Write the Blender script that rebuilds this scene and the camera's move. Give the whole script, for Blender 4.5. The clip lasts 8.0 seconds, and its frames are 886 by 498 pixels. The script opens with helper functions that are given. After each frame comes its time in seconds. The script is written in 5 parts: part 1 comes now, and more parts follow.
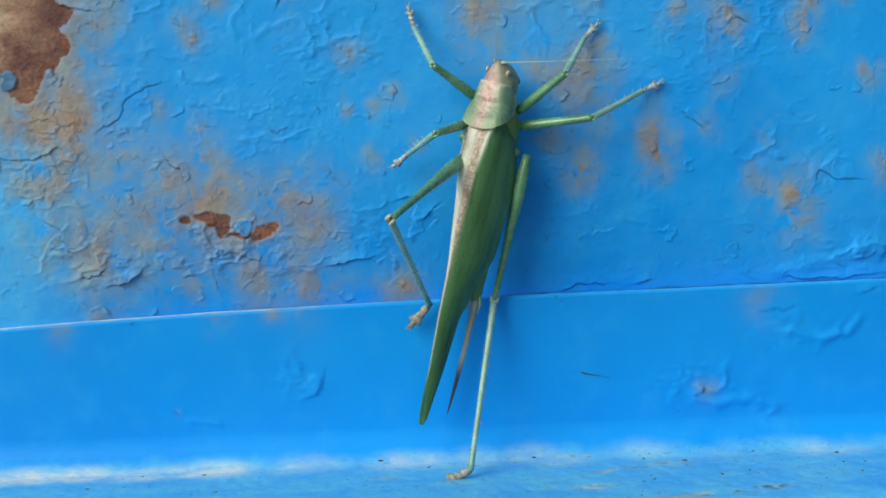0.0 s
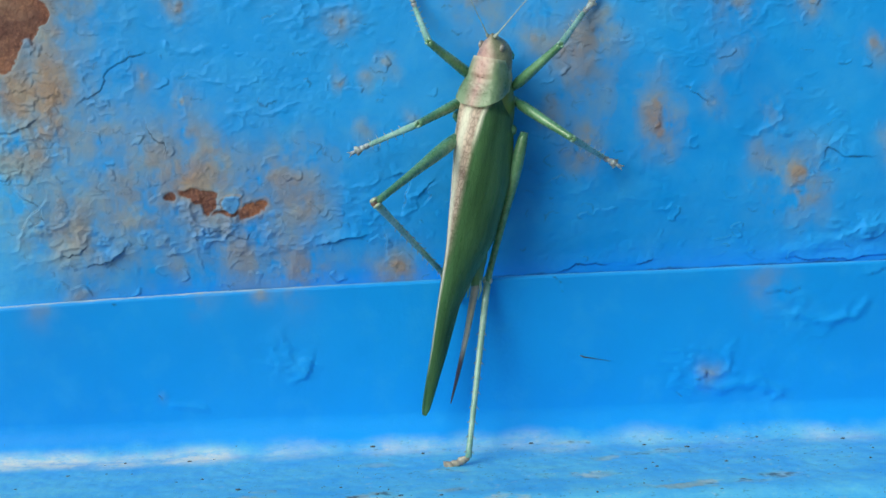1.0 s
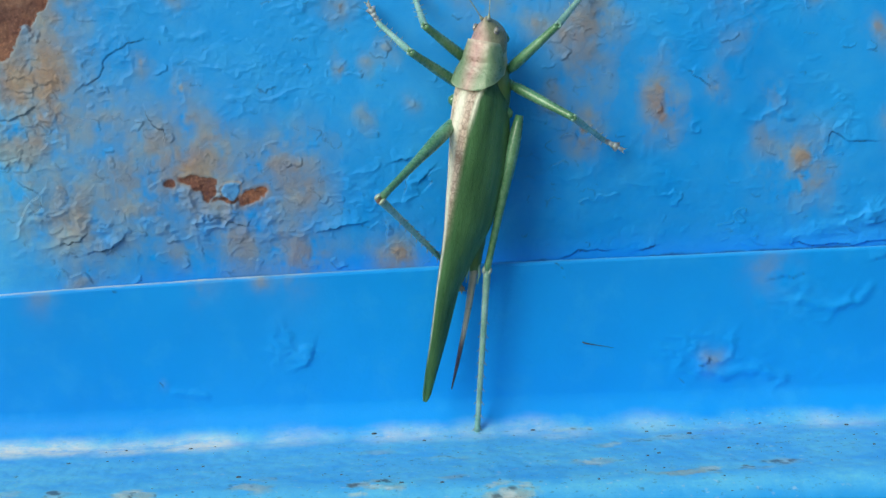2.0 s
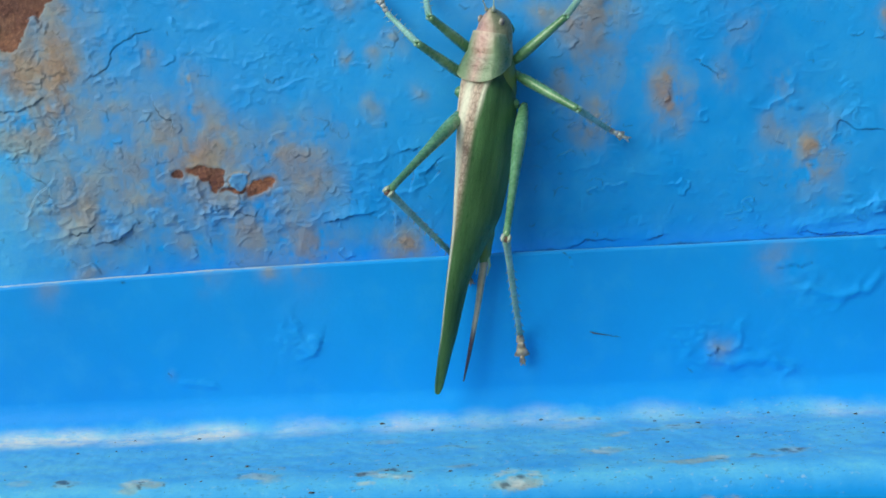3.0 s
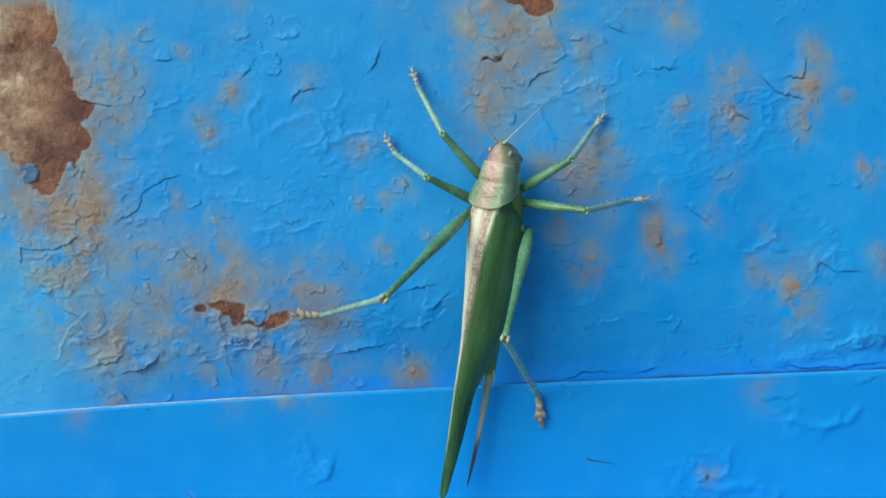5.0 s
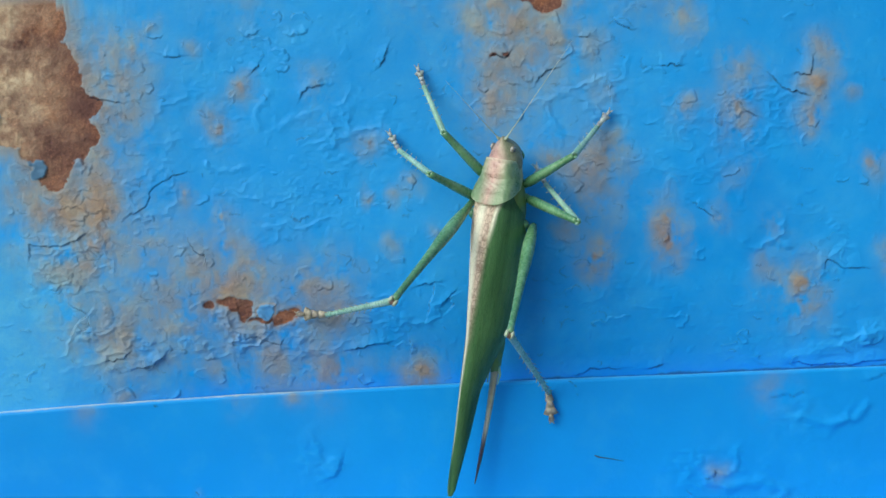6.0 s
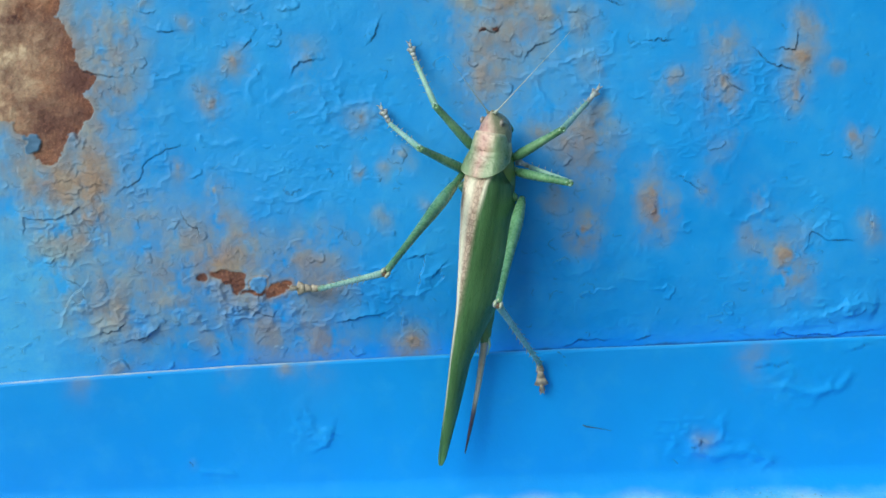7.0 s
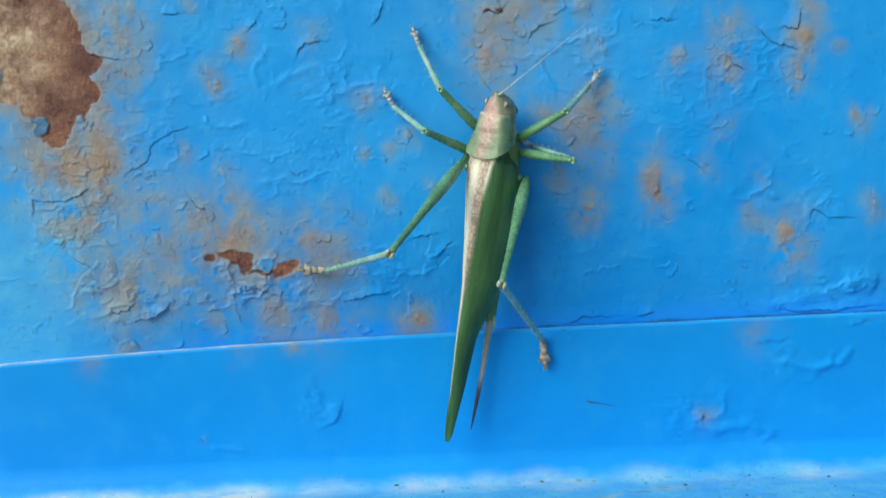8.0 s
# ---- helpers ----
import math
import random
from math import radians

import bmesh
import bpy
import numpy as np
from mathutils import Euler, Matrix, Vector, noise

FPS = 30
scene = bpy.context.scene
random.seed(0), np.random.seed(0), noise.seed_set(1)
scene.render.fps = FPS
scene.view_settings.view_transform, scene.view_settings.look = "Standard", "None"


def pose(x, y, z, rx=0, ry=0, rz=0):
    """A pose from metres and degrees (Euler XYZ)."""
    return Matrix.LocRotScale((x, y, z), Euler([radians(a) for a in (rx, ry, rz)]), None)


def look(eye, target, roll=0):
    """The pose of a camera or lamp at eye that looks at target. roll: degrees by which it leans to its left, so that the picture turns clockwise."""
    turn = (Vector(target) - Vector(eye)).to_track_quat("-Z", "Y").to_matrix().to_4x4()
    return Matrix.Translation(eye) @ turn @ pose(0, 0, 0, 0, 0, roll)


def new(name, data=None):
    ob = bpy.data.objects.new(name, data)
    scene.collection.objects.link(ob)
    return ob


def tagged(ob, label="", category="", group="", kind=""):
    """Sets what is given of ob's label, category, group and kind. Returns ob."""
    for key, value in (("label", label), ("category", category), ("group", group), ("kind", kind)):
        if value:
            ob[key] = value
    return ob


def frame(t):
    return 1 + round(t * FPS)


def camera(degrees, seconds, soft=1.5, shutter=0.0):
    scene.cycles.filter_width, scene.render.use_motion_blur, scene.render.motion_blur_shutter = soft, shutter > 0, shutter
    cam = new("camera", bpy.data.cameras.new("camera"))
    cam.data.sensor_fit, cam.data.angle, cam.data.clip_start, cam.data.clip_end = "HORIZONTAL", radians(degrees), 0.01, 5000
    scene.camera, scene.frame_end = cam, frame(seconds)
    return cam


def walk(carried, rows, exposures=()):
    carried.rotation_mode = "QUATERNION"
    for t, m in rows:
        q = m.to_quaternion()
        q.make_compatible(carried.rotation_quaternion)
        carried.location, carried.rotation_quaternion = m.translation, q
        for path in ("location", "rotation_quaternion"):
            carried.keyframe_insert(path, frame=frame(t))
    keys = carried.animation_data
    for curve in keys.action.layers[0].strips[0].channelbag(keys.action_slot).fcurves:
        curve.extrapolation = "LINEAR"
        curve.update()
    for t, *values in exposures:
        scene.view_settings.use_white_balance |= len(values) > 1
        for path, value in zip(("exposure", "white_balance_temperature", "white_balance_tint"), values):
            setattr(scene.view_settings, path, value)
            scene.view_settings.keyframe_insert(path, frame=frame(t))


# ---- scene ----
MM = 0.001

# ---- camera and its walk ----
cam = camera(39.0, 8.0, soft=1.5, shutter=0.8)
walk(cam, [(t, pose(x * MM, y * MM, z * MM, 90 + p, r, w)) for t, x, y, z, p, r, w in (
    (0.0, 1.82, -196.12, 30.78, -7.665, 2.034, 0.305), (0.2, 1.81, -194.45, 30.37, -7.515, 1.958, -0.029),
    (0.4, 1.80, -192.78, 29.97, -7.905, 1.882, -0.392), (0.5, 1.80, -191.94, 29.77, -7.762, 1.843, -0.419),
    (0.6, 1.39, -191.34, 29.82, -7.949, 1.825, -0.503), (0.8, 0.55, -190.15, 29.93, -8.456, 1.787, -0.544),
    (1.0, -0.28, -188.95, 30.03, -8.708, 1.750, -0.499), (1.2, -0.60, -188.35, 30.15, -9.012, 1.741, -0.484),
    (1.5, -1.08, -187.45, 30.33, -9.261, 1.729, -0.545), (1.7, -0.44, -187.62, 30.18, -9.400, 1.799, -0.440),
    (2.8, 3.13, -188.52, 29.33, -9.262, 2.184, 0.604), (3.0, 1.12, -188.22, 28.76, -9.446, 2.174, 0.272),
    (3.5, -0.12, -190.02, 29.53, -9.758, 2.131, 0.120), (4.0, -2.09, -193.48, 30.51, -9.571, 1.808, 0.074),
    (4.2, -0.14, -194.49, 30.29, -9.573, 1.882, 0.189), (4.4, 1.82, -195.51, 30.07, -8.897, 1.955, 0.195),
    (4.5, 2.79, -196.01, 29.95, -8.802, 1.992, 0.374), (4.6, 2.62, -196.54, 31.42, -8.456, 1.963, 0.365),
    (4.7, 2.18, -197.89, 35.19, -7.550, 1.889, 0.323), (4.8, 1.67, -199.45, 39.53, -6.484, 1.803, 0.320),
    (4.9, 1.53, -199.85, 40.64, -5.816, 1.780, 0.544), (5.0, 1.53, -199.85, 40.64, -6.199, 1.780, 0.586),
    (5.2, 1.13, -199.96, 40.23, -6.135, 1.782, 0.611), (6.3, -1.09, -200.56, 37.98, -5.643, 1.792, 0.375),
    (6.5, -1.85, -201.57, 37.72, -5.832, 1.705, -0.307), (7.0, -0.58, -203.20, 36.60, -6.378, 1.784, -0.063),
    (7.5, -2.82, -204.40, 37.86, -6.714, 1.741, -0.236), (8.0, -1.17, -204.86, 41.15, -8.509, 2.101, -0.068),
)], exposures=[(0, 0.21, 7150, 2), (5.2, 0.22, 7150, 2), (6.3, 0.29, 7150, 2), (8, 0.33, 7150, 2)])

# ---- world, sun, exposure ----
SUN = Vector((-0.62, -0.58, 0.53)).normalized()
world = bpy.data.worlds.new("sky")
scene.world = world
world.use_nodes = True
wn = world.node_tree.nodes
sky = wn.new("ShaderNodeTexSky")
sky.sky_type, sky.sun_disc = "NISHITA", False
sky.sun_elevation = math.asin(SUN.z)
sky.sun_rotation = math.atan2(SUN.x, SUN.y)
world.node_tree.links.new(sky.outputs[0], wn["Background"].inputs[0])
wn["Background"].inputs[1].default_value = 0.10
sun = new("sun", bpy.data.lights.new("sun", "SUN"))
sun.data.energy, sun.data.angle, sun.data.color = 2.35, radians(42), (1.0, 0.95, 0.88)
sun.matrix_world = look(SUN, (0, 0, 0))


# ---- materials ----
def material(name):
    m = bpy.data.materials.new(name)
    m.use_nodes = True
    return m, m.node_tree.nodes, m.node_tree.links, m.node_tree.nodes["Principled BSDF"]


def put(node, key, value):
    node.inputs[key].default_value = value


def noise_tex(nodes, links, coord, scale, detail=4.0, rough=0.55, stretch=None):
    n = nodes.new("ShaderNodeTexNoise")
    put(n, "Scale", scale), put(n, "Detail", detail), put(n, "Roughness", rough)
    if stretch:
        mp = nodes.new("ShaderNodeMapping")
        put(mp, "Scale", stretch)
        links.new(coord, mp.inputs[0])
        coord = mp.outputs[0]
    links.new(coord, n.inputs["Vector"])
    return n.outputs["Fac"]


def ramp(nodes, links, fac, *stops):
    r = nodes.new("ShaderNodeValToRGB")
    e = r.color_ramp.elements
    while len(e) < len(stops):
        e.new(0.5)
    for el, (p, c) in zip(e, stops):
        el.position, el.color = p, (*c, 1) if len(c) == 3 else c
    links.new(fac, r.inputs[0])
    return r.outputs[0]


def span(nodes, links, fac, a, b, lo=0.0, hi=1.0):
    n = nodes.new("ShaderNodeMapRange")
    for k, v in zip(("From Min", "From Max", "To Min", "To Max"), (a, b, lo, hi)):
        put(n, k, v)
    links.new(fac, n.inputs[0])
    return n.outputs[0]


def blend(nodes, links, fac, a, b, mode="MIX"):
    n = nodes.new("ShaderNodeMix")
    n.data_type, n.blend_type = "RGBA", mode
    for sock, v in ((n.inputs[0], fac), (n.inputs[6], a), (n.inputs[7], b)):
        if isinstance(v, (float, int)):
            sock.default_value = v
        elif isinstance(v, tuple):
            sock.default_value = (*v, 1)
        else:
            links.new(v, sock)
    return n.outputs[2]


def calc(nodes, links, op, a, b):
    n = nodes.new("ShaderNodeMath")
    n.operation, n.use_clamp = op, False
    for sock, v in zip(n.inputs, (a, b)):
        if isinstance(v, (float, int)):
            sock.default_value = v
        else:
            links.new(v, sock)
    return n.outputs[0]


def bump(nodes, links, bsdf, height, strength, distance):
    n = nodes.new("ShaderNodeBump")
    put(n, "Strength", strength), put(n, "Distance", distance)
    links.new(height, n.inputs["Height"])
    links.new(n.outputs[0], bsdf.inputs["Normal"])


def attribute(nodes, name):
    n = nodes.new("ShaderNodeAttribute")
    n.attribute_name = name
    return n.outputs["Fac"]


def painted_metal():
    """Old glossy blue paint over steel; the point attributes say where it is stained, gone to bare rust, cracked, worn
    white, or painted lighter where light falls.
    """
    m, nodes, links, b = material("blue_paint")
    co = nodes.new("ShaderNodeTexCoord").outputs["Object"]
    broad = noise_tex(nodes, links, co, 28.0, 3.0)
    mid = noise_tex(nodes, links, co, 160.0, 5.0, 0.6)
    fine = noise_tex(nodes, links, co, 900.0, 4.0, 0.6)
    grit = noise_tex(nodes, links, co, 2600.0, 3.0, 0.6)
    blue = ramp(nodes, links, broad, (0.3, (0.0005, 0.272, 0.82)), (0.7, (0.001, 0.320, 0.90)))
    blue = blend(nodes, links, span(nodes, links, mid, 0.52, 0.78, 0, 0.30), blue, (0.03, 0.42, 0.90))
    stain = attribute(nodes, "stain")
    s = calc(nodes, links, "MULTIPLY", calc(nodes, links, "MULTIPLY", stain, 1.02), span(nodes, links, mid, 0.30, 0.66, 0.80, 1.12))
    s = calc(nodes, links, "MINIMUM", s, 0.93)
    tan = ramp(nodes, links, mid, (0.3, (0.26, 0.20, 0.125)), (0.5, (0.33, 0.275, 0.185)), (0.72, (0.36, 0.345, 0.26)))
    orange = ramp(nodes, links, mid, (0.32, (0.27, 0.138, 0.070)), (0.5, (0.345, 0.205, 0.118)), (0.7, (0.38, 0.285, 0.20)))
    orange = blend(nodes, links, span(nodes, links, fine, 0.55, 0.75, 0, 0.5), orange, (0.24, 0.12, 0.06))
    tint = blend(nodes, links, span(nodes, links, stain, 0.32, 0.85), tan, orange)
    dull = blend(nodes, links, calc(nodes, links, "MULTIPLY", s, 0.85), blue, (0.07, 0.24, 0.40))
    col = blend(nodes, links, s, dull, tint)
    # pale lightens the ledge, and stands for light painted on wall and lip
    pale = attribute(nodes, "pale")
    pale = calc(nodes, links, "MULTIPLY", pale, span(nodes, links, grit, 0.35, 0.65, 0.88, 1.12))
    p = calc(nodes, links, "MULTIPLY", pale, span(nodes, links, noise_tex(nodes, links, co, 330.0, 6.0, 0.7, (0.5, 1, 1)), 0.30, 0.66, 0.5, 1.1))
    pale_tone = blend(nodes, links, span(nodes, links, pale, 0.95, 1.2), (0.15, 0.58, 0.79), (0.68, 0.70, 0.64))
    col = blend(nodes, links, p, col, pale_tone)
    # white of scuffed paint, and sky glare painted into the colour
    worn = calc(nodes, links, "MULTIPLY", attribute(nodes, "rubbed_lit"), span(nodes, links, noise_tex(nodes, links, co, 520.0, 7.0, 0.75, (0.35, 1, 1)), 0.36, 0.54, 0.28, 1.25))
    col = blend(nodes, links, calc(nodes, links, "MINIMUM", worn, 0.95), col, blend(nodes, links, span(nodes, links, fine, 0.3, 0.7), (0.76, 0.76, 0.72), (0.50, 0.70, 0.75)))
    specks = calc(nodes, links, "MULTIPLY", attribute(nodes, "grime"), span(nodes, links, noise_tex(nodes, links, co, 1500.0, 3.0, 0.7, (0.6, 1, 1)), 0.60, 0.68, 0, 0.5))
    col = blend(nodes, links, specks, col, (0.05, 0.07, 0.09))
    flecks = calc(nodes, links, "MULTIPLY", attribute(nodes, "grime"), span(nodes, links, noise_tex(nodes, links, co, 1300.0, 2.0, 0.6, (0.7, 1, 1)), 0.64, 0.76, 0, 0.4))
    col = blend(nodes, links, flecks, col, (0.62, 0.66, 0.66))
    rust = attribute(nodes, "rust")
    rusty = ramp(nodes, links, mid, (0.30, (0.11, 0.055, 0.050)), (0.45, (0.27, 0.110, 0.078)), (0.57, (0.40, 0.160, 0.095)), (0.70, (0.44, 0.23, 0.15)))
    rusty = blend(nodes, links, 0.38, rusty, ramp(nodes, links, fine, (0.36, (0.06, 0.034, 0.036)), (0.64, (0.36, 0.17, 0.11))))
    rusty = blend(nodes, links, span(nodes, links, broad, 0.42, 0.60, 0.6, 0.0), rusty, (0.14, 0.085, 0.085))
    rusty = blend(nodes, links, span(nodes, links, grit, 0.40, 0.62, 0.45, 0.0), rusty, (0.07, 0.040, 0.040))
    rusty = blend(nodes, links, span(nodes, links, grit, 0.56, 0.70, 0.0, 0.35), rusty, (0.45, 0.24, 0.16))
    clot = noise_tex(nodes, links, co, 95.0, 5.0, 0.65)
    rusty = blend(nodes, links, span(nodes, links, clot, 0.40, 0.58, 0.75, 0.0), rusty, (0.105, 0.055, 0.058))
    rusty = blend(nodes, links, span(nodes, links, clot, 0.56, 0.68, 0.0, 0.5), rusty, (0.40, 0.17, 0.09))
    ash = calc(nodes, links, "MULTIPLY", attribute(nodes, "ash"), span(nodes, links, mid, 0.30, 0.56))
    rusty = blend(nodes, links, ash, rusty, blend(nodes, links, span(nodes, links, fine, 0.35, 0.65), (0.40, 0.29, 0.22), (0.62, 0.52, 0.40)))
    col = blend(nodes, links, rust, col, rusty)
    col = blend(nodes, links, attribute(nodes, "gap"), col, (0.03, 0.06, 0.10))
    links.new(col, b.inputs["Base Color"])
    rough = span(nodes, links, mid, 0.3, 0.7, 0.34, 0.50)
    rough = calc(nodes, links, "ADD", rough, calc(nodes, links, "MULTIPLY", s, 0.25))
    rough = calc(nodes, links, "MAXIMUM", rough, calc(nodes, links, "MULTIPLY", rust, 0.9))
    links.new(rough, b.inputs["Roughness"])
    put(b, "Specular IOR Level", 0.12)
    h = calc(nodes, links, "ADD", calc(nodes, links, "MULTIPLY", fine, 0.5), calc(nodes, links, "MULTIPLY", grit, 0.22))
    h = calc(nodes, links, "MULTIPLY", h, span(nodes, links, calc(nodes, links, "MAXIMUM", rust, calc(nodes, links, "MULTIPLY", stain, 0.25)), 0, 1, 0.30, 1.5))
    bump(nodes, links, b, h, 0.9, 0.00040)
    return m


PAINT = painted_metal()


def chitin(name, low, high, rough=0.38, scale=260.0, stretch=None, sub=0.12, veins=0.0, other=None, relief=0.00008, spec=0.7):
    m, nodes, links, b = material(name)
    co = nodes.new("ShaderNodeTexCoord").outputs["Object"]
    n1 = noise_tex(nodes, links, co, scale, 4.0, 0.6, stretch)
    n2 = noise_tex(nodes, links, co, scale * 7, 3.0, 0.6, stretch)
    col = ramp(nodes, links, n1, (0.3, low), (0.7, high))
    col = blend(nodes, links, span(nodes, links, n2, 0.3, 0.7, 0, 0.22), col, low)
    if other:
        n3 = noise_tex(nodes, links, co, 900.0, 4.0, 0.65)
        c2 = ramp(nodes, links, n3, (0.30, other[0]), (0.62, other[1]))
        if veins:
            cells = nodes.new("ShaderNodeTexVoronoi")
            cells.feature = "DISTANCE_TO_EDGE"
            put(cells, "Scale", 1900.0)
            flat = nodes.new("ShaderNodeMapping")
            put(flat, "Scale", (1, 0.5, 1))
            links.new(co, flat.inputs[0])
            links.new(flat.outputs[0], cells.inputs["Vector"])
            c2 = blend(nodes, links, span(nodes, links, cells.outputs["Distance"], 0.02, 0.12, 0.55, 0.0), c2, (0.16, 0.11, 0.09))
        col = blend(nodes, links, attribute(nodes, "dorsal"), col, c2)
        col = blend(nodes, links, attribute(nodes, "rim"), col, (0.86, 0.90, 0.80))
    links.new(col, b.inputs["Base Color"])
    links.new(span(nodes, links, n2, 0.3, 0.7, rough - 0.08, rough + 0.12), b.inputs["Roughness"])
    put(b, "Subsurface Weight", sub), put(b, "Subsurface Radius", (0.4, 0.6, 0.15)), put(b, "Subsurface Scale", 0.0006)
    put(b, "Specular IOR Level", spec)
    if veins:
        v = nodes.new("ShaderNodeTexVoronoi")
        v.feature = "DISTANCE_TO_EDGE"
        put(v, "Scale", 1700.0)
        mp = nodes.new("ShaderNodeMapping")
        put(mp, "Scale", (1, 0.45, 1))
        links.new(co, mp.inputs[0])
        links.new(mp.outputs[0], v.inputs["Vector"])
        net = span(nodes, links, v.outputs["Distance"], 0.0, 0.09)
        links.new(blend(nodes, links, span(nodes, links, net, 0, 1, 0.16, 0.0), col, low), b.inputs["Base Color"])
        n2 = calc(nodes, links, "ADD", calc(nodes, links, "MULTIPLY", n2, 0.6), calc(nodes, links, "MULTIPLY", net, -0.5))
    bump(nodes, links, b, n2, 0.5, relief + veins)
    return m


LEG = chitin("leg_green", (0.048, 0.175, 0.078), (0.155, 0.37, 0.225), 0.26)
SHANK = chitin("shank_green", (0.12, 0.31, 0.25), (0.37, 0.62, 0.56), 0.28)
FOOT = chitin("foot_tan", (0.075, 0.10, 0.115), (0.50, 0.64, 0.74), 0.35, 1100.0)
HIND_FOOT = chitin("hind_foot_tan", (0.10, 0.095, 0.08), (0.44, 0.43, 0.38), 0.4, 1100.0)
JOINT = chitin("joint_pale", (0.26, 0.36, 0.28), (0.58, 0.70, 0.62), 0.35, 600.0)
BODY = chitin("body_green", (0.055, 0.14, 0.030), (0.12, 0.24, 0.06), 0.4)
BACK = chitin("back_green", (0.12, 0.25, 0.14), (0.28, 0.44, 0.30), 0.30, sub=0.0, other=((0.36, 0.19, 0.19), (0.64, 0.46, 0.44)), relief=0.00025)
WING = chitin("wing_green", (0.026, 0.105, 0.042), (0.110, 0.29, 0.125), 0.33, 520.0, (1, 0.10, 1), sub=0.0, spec=0.4, veins=0.00002, other=((0.32, 0.23, 0.20), (0.74, 0.64, 0.56)))
HEAD = chitin("head_brown", (0.11, 0.14, 0.09), (0.27, 0.31, 0.22), 0.3, 500.0, sub=0.0, other=((0.30, 0.16, 0.16), (0.60, 0.41, 0.39)), relief=0.00022)
BLADE = chitin("blade_brown", (0.27, 0.28, 0.24), (0.48, 0.48, 0.44), 0.3, 300.0, other=((0.035, 0.018, 0.040), (0.08, 0.05, 0.08)))
DARK = chitin("dark_brown", (0.10, 0.06, 0.05), (0.20, 0.13, 0.11), 0.4, 600.0)
EYE = chitin("eye_grey", (0.06, 0.06, 0.06), (0.50, 0.52, 0.52), 0.12, 900.0)
GRIT = chitin("dark_grit", (0.020, 0.030, 0.040), (0.07, 0.09, 0.10), 0.6, 900.0, sub=0.0)
FEELER = chitin("feeler_green", (0.28, 0.37, 0.34), (0.55, 0.67, 0.65), 0.5, 500.0)


def soil():
    m, nodes, links, b = material("dry_ground")
    co = nodes.new("ShaderNodeTexCoord").outputs["Object"]
    n = noise_tex(nodes, links, co, 6.0, 8.0, 0.6)
    links.new(ramp(nodes, links, n, (0.3, (0.10, 0.09, 0.06)), (0.7, (0.24, 0.21, 0.16))), b.inputs["Base Color"])
    put(b, "Roughness", 0.95)
    bump(nodes, links, b, n, 0.6, 0.01)
    return m


# ---- the painted wall ----
def lattice(ix, iz, seed):
    h = np.sin(ix * 127.1 + iz * 311.7 + seed * 74.7) * 43758.5453
    return h - np.floor(h)


def value_noise(x, z, seed):
    ix, iz = np.floor(x), np.floor(z)
    fx, fz = x - ix, z - iz
    fx, fz = fx * fx * (3 - 2 * fx), fz * fz * (3 - 2 * fz)
    a, b = lattice(ix, iz, seed), lattice(ix + 1, iz, seed)
    c, d = lattice(ix, iz + 1, seed), lattice(ix + 1, iz + 1, seed)
    return (a * (1 - fx) + b * fx) * (1 - fz) + (c * (1 - fx) + d * fx) * fz


def fbm(x, z, size, octaves, seed, gain=0.5):
    """Layered noise about 0, whose largest features are size millimetres."""
    total, amp, norm = 0, 1.0, 0
    for k in range(octaves):
        f = 2.03 ** k / size
        total = total + amp * (value_noise(x * f + 17.3 * k, z * f - 9.1 * k, seed + k) - 0.5)
        norm, amp = norm + amp, amp * gain
    return total / norm * 2


def soft(a, b, v):
    t = np.clip((v - a) / (b - a), 0, 1)
    return t * t * (3 - 2 * t)


